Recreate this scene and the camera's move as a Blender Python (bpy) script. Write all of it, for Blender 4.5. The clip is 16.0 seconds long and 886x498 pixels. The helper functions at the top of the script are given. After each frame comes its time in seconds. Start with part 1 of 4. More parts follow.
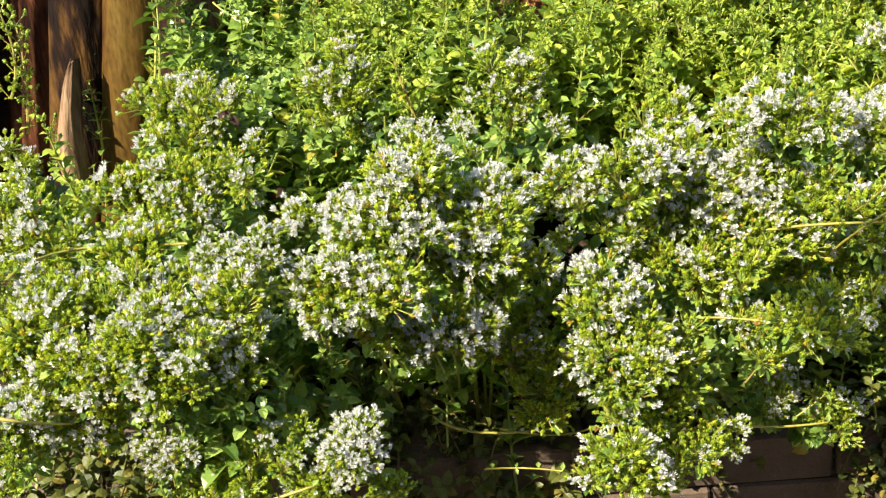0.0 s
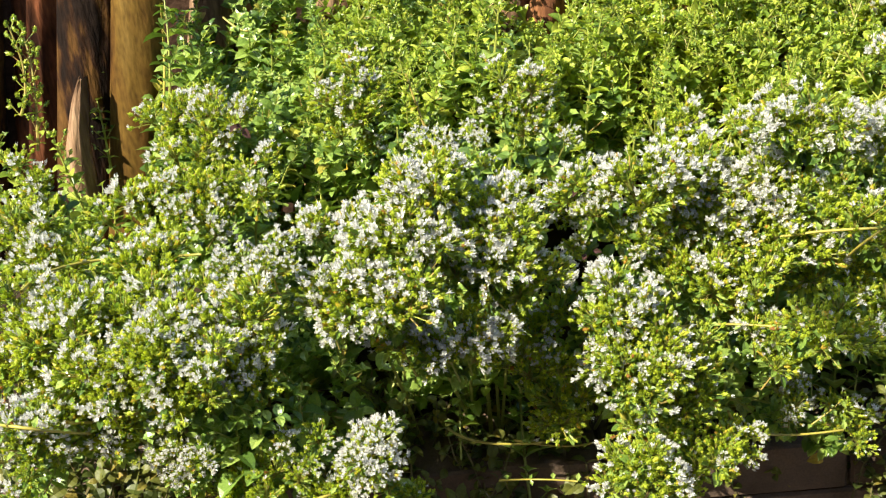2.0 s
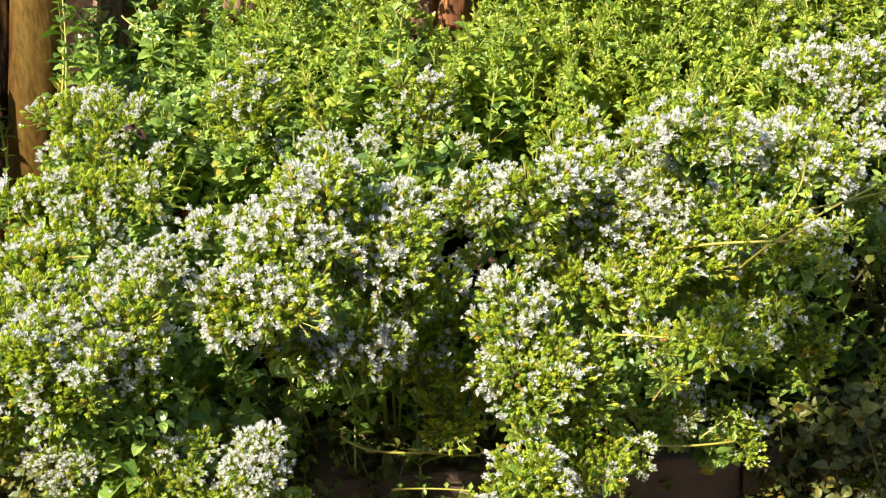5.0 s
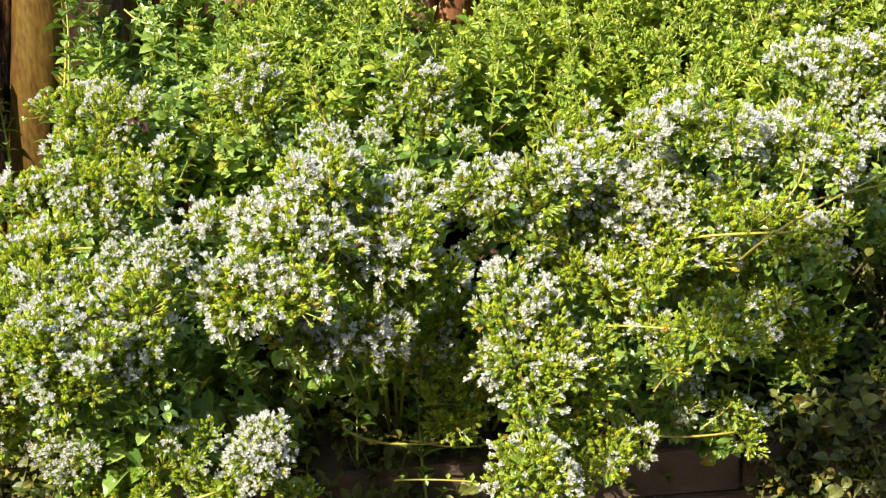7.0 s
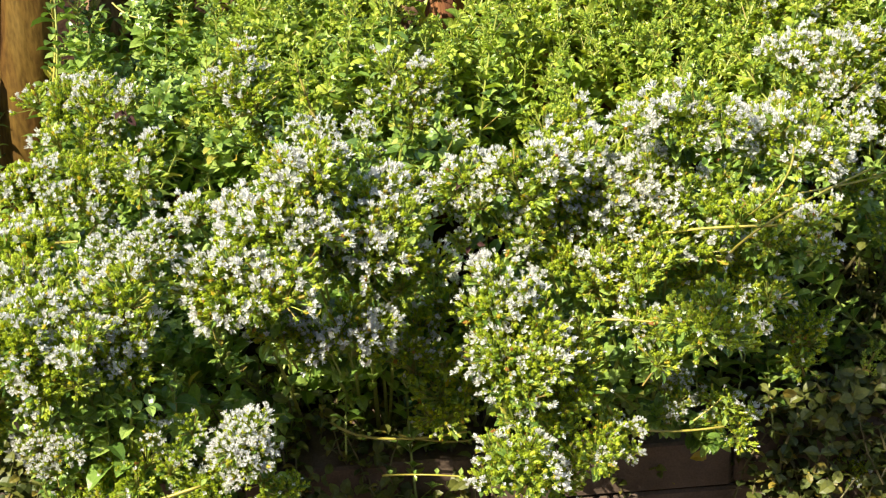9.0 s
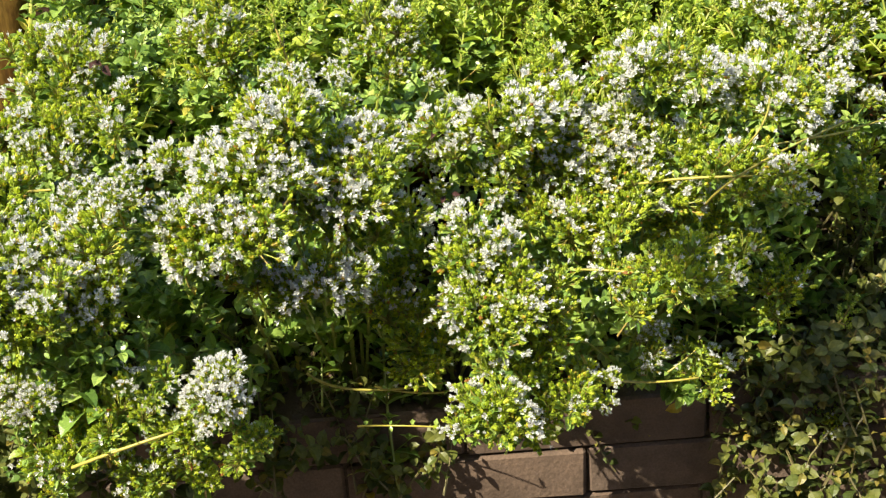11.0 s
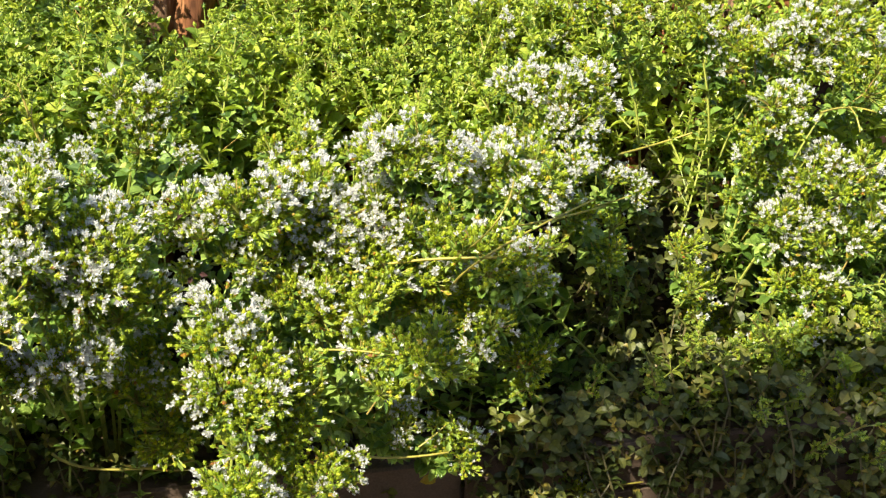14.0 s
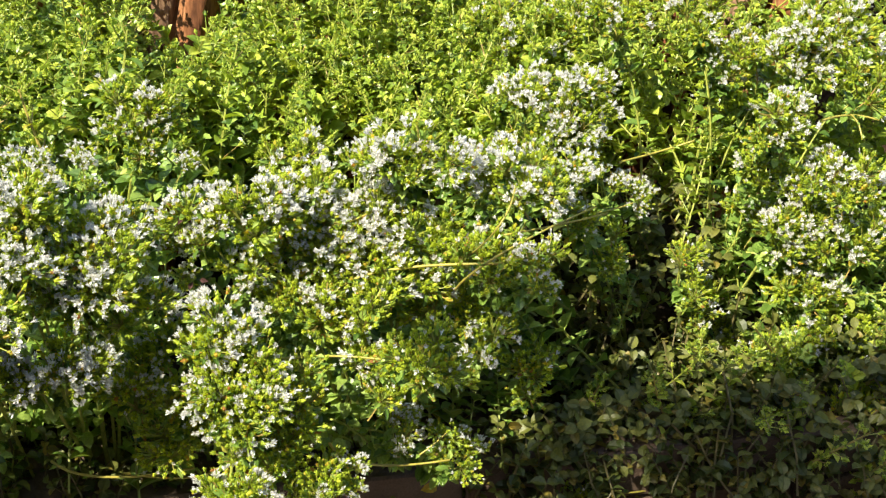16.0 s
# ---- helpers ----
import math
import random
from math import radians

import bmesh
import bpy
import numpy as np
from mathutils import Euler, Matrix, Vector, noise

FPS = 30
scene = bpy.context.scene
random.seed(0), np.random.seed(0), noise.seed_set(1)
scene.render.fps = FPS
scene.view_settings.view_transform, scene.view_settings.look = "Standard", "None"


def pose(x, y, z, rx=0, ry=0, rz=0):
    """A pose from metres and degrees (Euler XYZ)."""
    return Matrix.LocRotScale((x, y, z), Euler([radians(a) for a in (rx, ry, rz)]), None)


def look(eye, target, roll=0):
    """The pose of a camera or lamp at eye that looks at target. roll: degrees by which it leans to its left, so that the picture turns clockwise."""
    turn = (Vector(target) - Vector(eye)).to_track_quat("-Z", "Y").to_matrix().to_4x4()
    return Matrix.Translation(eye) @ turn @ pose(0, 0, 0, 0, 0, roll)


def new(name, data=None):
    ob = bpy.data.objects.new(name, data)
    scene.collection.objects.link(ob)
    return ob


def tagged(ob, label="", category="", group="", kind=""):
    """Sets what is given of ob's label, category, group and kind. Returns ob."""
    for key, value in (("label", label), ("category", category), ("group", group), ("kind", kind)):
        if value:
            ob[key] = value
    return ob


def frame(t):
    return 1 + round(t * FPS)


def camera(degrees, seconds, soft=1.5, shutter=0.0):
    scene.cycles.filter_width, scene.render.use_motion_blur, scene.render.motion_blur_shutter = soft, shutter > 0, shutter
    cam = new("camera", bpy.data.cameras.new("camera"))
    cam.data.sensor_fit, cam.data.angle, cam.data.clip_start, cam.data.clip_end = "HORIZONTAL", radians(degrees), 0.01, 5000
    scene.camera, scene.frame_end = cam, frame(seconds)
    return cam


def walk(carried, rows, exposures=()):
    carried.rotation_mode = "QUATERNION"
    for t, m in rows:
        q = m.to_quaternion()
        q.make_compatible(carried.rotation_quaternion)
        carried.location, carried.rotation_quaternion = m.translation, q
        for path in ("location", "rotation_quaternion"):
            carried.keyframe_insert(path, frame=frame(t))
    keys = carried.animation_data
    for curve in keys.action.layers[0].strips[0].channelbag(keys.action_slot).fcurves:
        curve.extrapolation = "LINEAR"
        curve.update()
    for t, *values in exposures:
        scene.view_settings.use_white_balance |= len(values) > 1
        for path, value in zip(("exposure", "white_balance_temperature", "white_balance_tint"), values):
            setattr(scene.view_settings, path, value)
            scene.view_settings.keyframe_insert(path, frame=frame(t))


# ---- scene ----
cam = camera(38.0, 16.0, soft=1.25)
PATH = [
    (0, (-0.012, -0.879, 0.942), (-0.09, 0.886, 0.005), -5.9),
    (0.5, (-0.024, -0.882, 0.94), (-0.099, 0.893, 0.022), -6.3),
    (1, (-0.026, -0.886, 0.942), (-0.098, 0.897, 0.04), -6.5),
    (1.5, (-0.032, -0.889, 0.938), (-0.101, 0.897, 0.042), -6.5),
    (2, (-0.029, -0.887, 0.927), (-0.094, 0.901, 0.034), -6.1),
    (2.5, (-0.023, -0.885, 0.933), (-0.058, 0.905, 0.04), -5.2),
    (3, (-0.022, -0.885, 0.934), (-0.031, 0.904, 0.04), -4.5),
    (3.5, (0.003, -0.881, 0.925), (0.016, 0.907, 0.028), -4.0),
    (4, (-0.002, -0.882, 0.919), (0.03, 0.905, 0.022), -3.7),
    (4.2, (-0.001, -0.879, 0.921), (0.038, 0.909, 0.025), -3.6),
    (6.5, (-0.01, -0.888, 0.919), (0.042, 0.903, 0.032), -3.5),
    (7, (-0.007, -0.888, 0.918), (0.044, 0.901, 0.026), -3.5),
    (7.5, (-0.006, -0.889, 0.918), (0.044, 0.902, 0.028), -3.5),
    (8, (-0.005, -0.887, 0.921), (0.046, 0.903, 0.03), -3.5),
    (8.5, (-0.002, -0.887, 0.921), (0.048, 0.902, 0.028), -3.5),
    (9, (0.004, -0.886, 0.911), (0.052, 0.903, 0.018), -3.6),
    (9.2, (0.001, -0.886, 0.906), (0.053, 0.904, 0.015), -3.5),
    (11.3, (0.016, -0.892, 0.896), (0.084, 0.873, -0.043), -3.1),
    (11.5, (0.018, -0.89, 0.898), (0.103, 0.876, -0.037), -2.8),
    (11.9, (0.03, -0.889, 0.908), (0.157, 0.879, -0.017), -2.1),
    (12, (0.035, -0.888, 0.909), (0.177, 0.881, -0.014), -1.9),
    (12.5, (0.054, -0.886, 0.922), (0.268, 0.877, 0.001), -0.8),
    (13, (0.065, -0.884, 0.93), (0.346, 0.87, 0.011), 0.2),
    (13.5, (0.061, -0.885, 0.929), (0.398, 0.862, 0.014), 1.0),
    (14, (0.061, -0.883, 0.935), (0.421, 0.864, 0.031), 1.4),
    (14.5, (0.057, -0.884, 0.934), (0.417, 0.87, 0.044), 1.4),
    (15, (0.061, -0.884, 0.933), (0.421, 0.874, 0.048), 1.4),
    (15.5, (0.061, -0.884, 0.929), (0.42, 0.874, 0.045), 1.4),
    (16, (0.061, -0.883, 0.927), (0.421, 0.875, 0.044), 1.4),
]
walk(cam, [(t, look(eye, target, roll)) for t, eye, target, roll in PATH])

# ---- world, sun ----
SUN_WAY = Vector((-0.52, -0.42, 0.72)).normalized()
world = bpy.data.worlds.new("sky")
scene.world = world
world.use_nodes = True
wn = world.node_tree.nodes
sky = wn.new("ShaderNodeTexSky")
sky.sky_type = "NISHITA"
sky.sun_disc = False
sky.sun_elevation = math.asin(SUN_WAY.z)
sky.sun_rotation = math.atan2(SUN_WAY.x, SUN_WAY.y)
wn["Background"].inputs["Strength"].default_value = 0.115
world.node_tree.links.new(sky.outputs["Color"], wn["Background"].inputs["Color"])
sun_data = bpy.data.lights.new("sun", "SUN")
sun_data.energy = 5.0
sun_data.angle = radians(0.5)
sun_data.color = (1.0, 0.92, 0.73)
scene.view_settings.exposure = 1.36
sun = new("sun", sun_data)
sun.matrix_world = look(SUN_WAY * 10, (0, 0, 0))


# ---- materials ----
def material(name, rough=0.6):
    mat = bpy.data.materials.new(name)
    mat.use_nodes = True
    nt = mat.node_tree
    bsdf = nt.nodes["Principled BSDF"]
    bsdf.inputs["Roughness"].default_value = rough
    return mat, nt, bsdf


def ramp(nt, source, stops):
    node = nt.nodes.new("ShaderNodeValToRGB")
    while len(node.color_ramp.elements) < len(stops):
        node.color_ramp.elements.new(0.5)
    for e, (p, c) in zip(node.color_ramp.elements, stops):
        e.position, e.color = p, (*c, 1)
    nt.links.new(source, node.inputs["Fac"])
    return node.outputs["Color"]


def noise_node(nt, scale, detail=4, stretch=None):
    node = nt.nodes.new("ShaderNodeTexNoise")
    node.inputs["Scale"].default_value = scale
    node.inputs["Detail"].default_value = detail
    co = nt.nodes.new("ShaderNodeTexCoord")
    if stretch:
        mp = nt.nodes.new("ShaderNodeMapping")
        mp.inputs["Scale"].default_value = stretch
        nt.links.new(co.outputs["Object"], mp.inputs["Vector"])
        nt.links.new(mp.outputs["Vector"], node.inputs["Vector"])
    else:
        nt.links.new(co.outputs["Object"], node.inputs["Vector"])
    return node.outputs["Fac"]


def mix(nt, a, b, fac, kind="MIX"):
    node = nt.nodes.new("ShaderNodeMix")
    node.data_type, node.blend_type = "RGBA", kind
    for sock, v in ((node.inputs[0], fac), (node.inputs[6], a), (node.inputs[7], b)):
        if hasattr(v, "links"):
            nt.links.new(v, sock)
        elif isinstance(v, tuple):
            sock.default_value = (*v, 1)
        else:
            sock.default_value = v
    return node.outputs[2]


def bump(nt, bsdf, height, strength, distance):
    node = nt.nodes.new("ShaderNodeBump")
    node.inputs["Strength"].default_value = strength
    node.inputs["Distance"].default_value = distance
    nt.links.new(height, node.inputs["Height"])
    nt.links.new(node.outputs["Normal"], bsdf.inputs["Normal"])


def leafy(name, stops, through_gain, share, rough=0.5, grain=700):
    """Thin living tissue: each leaf its own tone, mottled, letting some light through."""
    mat, nt, bsdf = material(name, rough)
    geo = nt.nodes.new("ShaderNodeNewGeometry")
    tone = ramp(nt, geo.outputs["Random Per Island"], stops)
    speck = ramp(nt, noise_node(nt, grain, 3), [(0.3, (0.72, 0.76, 0.7)), (0.7, (1.15, 1.12, 1.1))])
    tone = mix(nt, tone, speck, 1.0, "MULTIPLY")
    nt.links.new(tone, bsdf.inputs["Base Color"])
    bsdf.inputs["Specular IOR Level"].default_value = 0.5
    trans = nt.nodes.new("ShaderNodeBsdfTranslucent")
    warm = mix(nt, tone, through_gain, 1.0, "MULTIPLY")
    nt.links.new(warm, trans.inputs["Color"])
    mixer = nt.nodes.new("ShaderNodeMixShader")
    mixer.inputs[0].default_value = share
    nt.links.new(bsdf.outputs[0], mixer.inputs[1])
    nt.links.new(trans.outputs[0], mixer.inputs[2])
    nt.links.new(mixer.outputs[0], nt.nodes["Material Output"].inputs["Surface"])
    bump(nt, bsdf, noise_node(nt, grain * 0.6, 2), 0.25, 0.001)
    return mat


LEAF = leafy("oregano_leaf", [(0.0, (0.06, 0.12, 0.022)), (0.45, (0.19, 0.30, 0.058)), (0.8, (0.33, 0.44, 0.105)),
                              (0.97, (0.35, 0.45, 0.11)), (1.0, (0.46, 0.34, 0.05))], (1.45, 1.45, 0.62), 0.36, 0.29)
# Darker copy of the leaf, with the understory's shade in its colour.
SHADE_TONED_LEAF = leafy("shade_toned_leaf", [(0.0, (0.042, 0.058, 0.012)), (0.5, (0.08, 0.105, 0.02)), (0.85, (0.14, 0.145, 0.03)),
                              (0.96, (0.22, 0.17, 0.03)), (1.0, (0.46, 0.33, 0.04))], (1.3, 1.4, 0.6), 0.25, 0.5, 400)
BRACT = leafy("bract", [(0.0, (0.20, 0.26, 0.02)), (0.45, (0.37, 0.46, 0.04)), (0.88, (0.52, 0.58, 0.07)),
                        (0.94, (0.58, 0.47, 0.07)), (0.98, (0.54, 0.31, 0.07)), (1.0, (0.36, 0.17, 0.06))],
              (1.45, 1.4, 0.55), 0.52, 0.5)
PETAL = leafy("white_petal", [(0.0, (0.68, 0.68, 0.68)), (0.8, (0.78, 0.78, 0.78)), (1.0, (0.72, 0.65, 0.63))],
              (1.0, 1.0, 1.0), 0.42, 0.6, 1500)
STEM = leafy("stem", [(0.0, (0.20, 0.27, 0.04)), (0.7, (0.30, 0.32, 0.06)), (1.0, (0.36, 0.22, 0.08))],
             (1, 1, 1), 0.05, 0.5, 300)
RUNNER = leafy("yellow_stem", [(0.0, (0.30, 0.27, 0.04)), (0.7, (0.38, 0.32, 0.06)), (1.0, (0.36, 0.24, 0.07))], (1, 1, 1), 0.05, 0.45, 250)
# Stem colour darkened the same way, for shade under the mounds.
SHADE_TONED_STEM = leafy("shade_toned_stem", [(0.0, (0.09, 0.10, 0.03)), (1.0, (0.15, 0.11, 0.05))], (1, 1, 1), 0.05, 0.6, 300)
YELLOW_LEAF = leafy("yellow_leaf", [(0.0, (0.40, 0.27, 0.03)), (1.0, (0.52, 0.37, 0.04))], (1.2, 1.1, 0.6), 0.3, 0.5, 300)
DRY = leafy("dry_leaf", [(0.0, (0.02, 0.006, 0.006)), (0.5, (0.04, 0.012, 0.010)), (1.0, (0.08, 0.028, 0.016))],
            (1, 1, 1), 0.1, 0.8, 300)


def brick_material(name, a, b, c):
    mat, nt, bsdf = material(name, 0.9)
    info = nt.nodes.new("ShaderNodeObjectInfo")
    tone = ramp(nt, info.outputs["Random"], [(0.0, a), (0.5, b), (1.0, c)])
    stain = ramp(nt, noise_node(nt, 28, 6), [(0.3, (0.6, 0.58, 0.55)), (0.55, (1, 1, 1)), (0.75, (1.15, 1.12, 1.08))])
    grit = ramp(nt, noise_node(nt, 500, 4), [(0.3, (0.75, 0.75, 0.75)), (0.7, (1.1, 1.1, 1.1))])
    nt.links.new(mix(nt, mix(nt, tone, stain, 1.0, "MULTIPLY"), grit, 1.0, "MULTIPLY"), bsdf.inputs["Base Color"])
    bump(nt, bsdf, noise_node(nt, 220, 8), 0.6, 0.002)
    return mat


# Brown darkened to carry shade that the sun leaves off these bricks.
BRICK = brick_material("shade_toned_bed_brick", (0.095, 0.062, 0.042), (0.115, 0.075, 0.051), (0.11, 0.077, 0.057))


def earthy(name, stops, big, fine, rough=0.95, stretch=None, relief=0.004, strength=0.8):
    mat, nt, bsdf = material(name, rough)
    tone = ramp(nt, noise_node(nt, big, 6, stretch), stops)
    grit = ramp(nt, noise_node(nt, fine, 5, stretch), [(0.3, (0.6, 0.6, 0.6)), (0.7, (1.2, 1.2, 1.2))])
    nt.links.new(mix(nt, tone, grit, 1.0, "MULTIPLY"), bsdf.inputs["Base Color"])
    bump(nt, bsdf, noise_node(nt, fine * 0.5, 8, stretch), strength, relief)
    bsdf.inputs["Specular IOR Level"].default_value = 0.15
    return mat


MORTAR = earthy("mortar", [(0.3, (0.05, 0.035, 0.025)), (0.7, (0.09, 0.07, 0.05))], 30, 400)
SHADE_DARK_WALL = earthy("shade_dark_wall", [(0.3, (0.03, 0.018, 0.012)), (0.7, (0.075, 0.04, 0.025))], 12, 200)
UNSEEN_PLASTER = earthy("unseen_wall_plaster", [(0.3, (0.22, 0.17, 0.12)), (0.7, (0.32, 0.26, 0.19))], 4, 160)
SOIL = earthy("soil", [(0.3, (0.018, 0.012, 0.008)), (0.6, (0.036, 0.024, 0.015)), (0.8, (0.06, 0.04, 0.026))], 22, 240)
PAVING = earthy("paving", [(0.3, (0.12, 0.10, 0.08)), (0.7, (0.20, 0.17, 0.14))], 5, 180)
DARK_BARK = earthy("dark_bark", [(0.42, (0.010, 0.005, 0.003)), (0.48, (0.03, 0.013, 0.006)), (0.52, (0.085, 0.040, 0.011)),
                                 (0.66, (0.12, 0.06, 0.016))], 42, 330, 0.85, (1, 1, 0.26), 0.005)
# Tan lowered so that the sunlit stem looks as if in shade.
TAN_BARK = earthy("shade_toned_tan_bark", [(0.32, (0.05, 0.022, 0.006)), (0.42, (0.09, 0.045, 0.010)), (0.55, (0.125, 0.072, 0.015)), (0.75, (0.15, 0.095, 0.024))],
                  30, 240, 0.6, (1, 1, 0.3), 0.003, 0.5)
RED_BARK = earthy("red_bark", [(0.36, (0.03, 0.011, 0.007)), (0.48, (0.10, 0.036, 0.016)), (0.62, (0.26, 0.09, 0.04))], 45, 320, 0.75, (1, 1, 0.2), 0.003)
ORANGE_BARK = earthy("orange_bark", [(0.34, (0.10, 0.04, 0.018)), (0.48, (0.24, 0.10, 0.042)), (0.64, (0.34, 0.165, 0.075))], 40, 320, 0.8, (1, 1, 0.2), 0.003)
PALE_BARK = earthy("pale_bark", [(0.34, (0.10, 0.055, 0.03)), (0.5, (0.26, 0.16, 0.095)), (0.68, (0.38, 0.26, 0.16))],
                   50, 350, 0.8, (1, 1, 0.15), 0.003)


# ---- mesh helpers ----
class Geo:
    """Vertices and faces of one mesh, with a material slot for each face."""

    def __init__(self):
        self.v, self.f, self.m = [], [], []

    def add(self, verts, faces, slot=0):
        n = len(self.v)
        self.v.extend(verts)
        for face in faces:
            self.f.append([n + i for i in face])
            self.m.append(slot)

    def mesh(self, name, mats, smooth=False):
        me = bpy.data.meshes.new(name)
        me.from_pydata([tuple(v) for v in self.v], [], self.f)
        for mat in mats:
            me.materials.append(mat)
        me.polygons.foreach_set("material_index", self.m)
        if smooth:
            me.polygons.foreach_set("use_smooth", [True] * len(self.f))
        me.update()
        return me


rnd = random.Random(7)


def jitter(s):
    return Vector((rnd.uniform(-s, s), rnd.uniform(-s, s), rnd.uniform(-s, s)))


def axes(way):
    """Two directions across the given one."""
    way = way.normalized()
    side = way.cross(Vector((0, 0, 1)))
    if side.length < 0.05:
        side = way.cross(Vector((1, 0, 0)))
    side.normalize()
    return side, side.cross(way).normalized()


def turned(way, spin):
    """A turn that takes +z to way, spun about it."""
    q = way.to_track_quat("Z", "Y")
    return q.to_matrix() @ Matrix.Rotation(spin, 3, "Z")


def leaf(g, base, way, face, length, width, slot=0, curl=0.25, fold=0.22):
    """An ovate leaf from base along way, its upper side towards face, folded along the midrib and drooping at the tip."""
    way = way.normalized()
    side = way.cross(face)
    if side.length < 1e-3:
        side, _ = axes(way)
    side.normalize()
    up = side.cross(way).normalized()
    if length < 0.0095:
        m = base + way * length * 0.5 + up * length * 0.02
        h = up * width * fold
        g.add([base, m, base + way * length - up * length * curl * 0.6, m + side * width * 0.5 + h, m - side * width * 0.5 + h],
              [(0, 3, 1), (0, 1, 4), (1, 3, 2), (1, 2, 4)], slot)
        return

    def rib(t):
        return base + way * length * t * (1 - curl * 0.15 * t) + up * length * (0.05 * math.sin(3.1 * t) - curl * 0.8 * t * t)

    h = up * width * fold
    v = [base, rib(0.22), rib(0.5), rib(0.8), rib(1.0)]
    for k, (t, w) in enumerate(((0.22, 0.42), (0.5, 0.52), (0.8, 0.37))):
        v += [v[k + 1] + side * width * w + h * w * 2, v[k + 1] - side * width * w + h * w * 2]
    g.add(v, [(0, 5, 1), (0, 1, 6), (1, 5, 7, 2), (1, 2, 8, 6), (2, 7, 9, 3), (2, 3, 10, 8), (3, 9, 4), (3, 4, 10)], slot)


def tube(g, pts, r0, r1, sides=4, slot=0):
    """A tapered stem through the points."""
    n = len(pts)
    verts = []
    for i, p in enumerate(pts):
        way = pts[min(i + 1, n - 1)] - pts[max(i - 1, 0)]
        a, b = axes(way)
        r = r0 + (r1 - r0) * i / (n - 1)
        verts += [p + (a * math.cos(2 * math.pi * k / sides) + b * math.sin(2 * math.pi * k / sides)) * r for k in range(sides)]
    faces = [(i * sides + k, i * sides + (k + 1) % sides, (i + 1) * sides + (k + 1) % sides, (i + 1) * sides + k)
             for i in range(n - 1) for k in range(sides)]
    faces.append(tuple(range((n - 1) * sides, n * sides)))
    g.add(verts, faces, slot)


def arc(a, b, c, n):
    """A smooth curve from a past b to c."""
    return [a * (1 - t) ** 2 + b * 2 * t * (1 - t) + c * t * t for t in (i / n for i in range(n + 1))]


def bract(g, base, way, out, length, width, slot):
    side = way.cross(out)
    if side.length < 1e-4:
        side, _ = axes(way)
    side = side.normalized() * width * 0.5
    mid = base + way * length * 0.5 + out * length * 0.22
    g.add([base, mid + side, base + way * length, mid - side, mid + out * length * 0.14], [(0, 1, 4), (1, 2, 4), (2, 3, 4), (3, 0, 4)], slot)


def floret(g, base, way, size):
    """A small white two-lipped flower: a slender tube, narrow spreading lobes and stamens that stick out."""
    way = way.normalized()
    a, b = axes(way)
    s = rnd.uniform(0, 6.28)
    a, b = a * math.cos(s) + b * math.sin(s), b * math.cos(s) - a * math.sin(s)
    m = base + way * size * 0.45
    ring = [m + (a * math.cos(k * 2.094) + b * math.sin(k * 2.094)) * size * 0.11 for k in range(3)]
    g.add([base] + ring, [(0, 1, 2), (0, 2, 3), (0, 3, 1)])
    for k in range(4):
        ang = k * 1.571 + rnd.uniform(-0.3, 0.3)
        o = a * math.cos(ang) + b * math.sin(ang)
        t = way.cross(o) * size * rnd.uniform(0.12, 0.19)
        tip = m + o * size * rnd.uniform(0.22, 0.42) + way * size * rnd.uniform(0.25, 0.55)
        q = m + o * size * 0.20 + way * size * 0.20
        g.add([m + o * size * 0.07, q + t, tip + t * 0.4, tip - t * 0.4, q - t], [(0, 1, 2, 3, 4)])
    for _ in range(3):
        e = m + way * size * rnd.uniform(0.5, 0.75) + (a * rnd.uniform(-1, 1) + b * rnd.uniform(-1, 1)) * size * 0.3
        w = a * size * 0.035
        g.add([m + w, e + w, e - w, m - w], [(0, 1, 2, 3)])


def spikelet(g, w, base, way, length, bloom, count=5):
    """A short plump ear: a smooth ovoid with a few bracts breaking its outline, and white flowers out of its upper half."""
    way = way.normalized()
    a, b = axes(way)
    sides = 5
    body = [(0.0, 0.06), (0.28, 0.20), (0.62, 0.21), (0.98, 0.04)]
    ring = [base + way * length * h + (a * math.cos(q * 6.2832 / sides + h) + b * math.sin(q * 6.2832 / sides + h)) * length * r * rnd.uniform(0.85, 1.15) for h, r in body for q in range(sides)]
    g.add(ring, [(i * sides + q, i * sides + (q + 1) % sides, (i + 1) * sides + (q + 1) % sides, (i + 1) * sides + q) for i in range(len(body) - 1) for q in range(sides)], 0)
    for k in range(count):
        t = 0.1 + 0.8 * k / count
        ang = k * 2.4 + rnd.uniform(-0.2, 0.2)
        out = a * math.cos(ang) + b * math.sin(ang)
        r = length * 0.19 * math.sin(math.pi * (0.22 + 0.7 * t))
        bract(g, base + way * length * t * 0.7 + out * r, (way + out * 0.35 * (1 - t * 0.5)).normalized(), out,
              length * rnd.uniform(0.36, 0.48), length * 0.34, 0)
    for _ in range(bloom):
        ang = rnd.uniform(0, 6.28)
        out = a * math.cos(ang) + b * math.sin(ang)
        floret(w, base + way * length * rnd.uniform(0.4, 0.9) + out * length * 0.12, way * rnd.uniform(0.6, 1.0) + out * rnd.uniform(0.2, 0.7) + Vector((0, 0, 0.3)),
               rnd.uniform(0.0042, 0.0062))


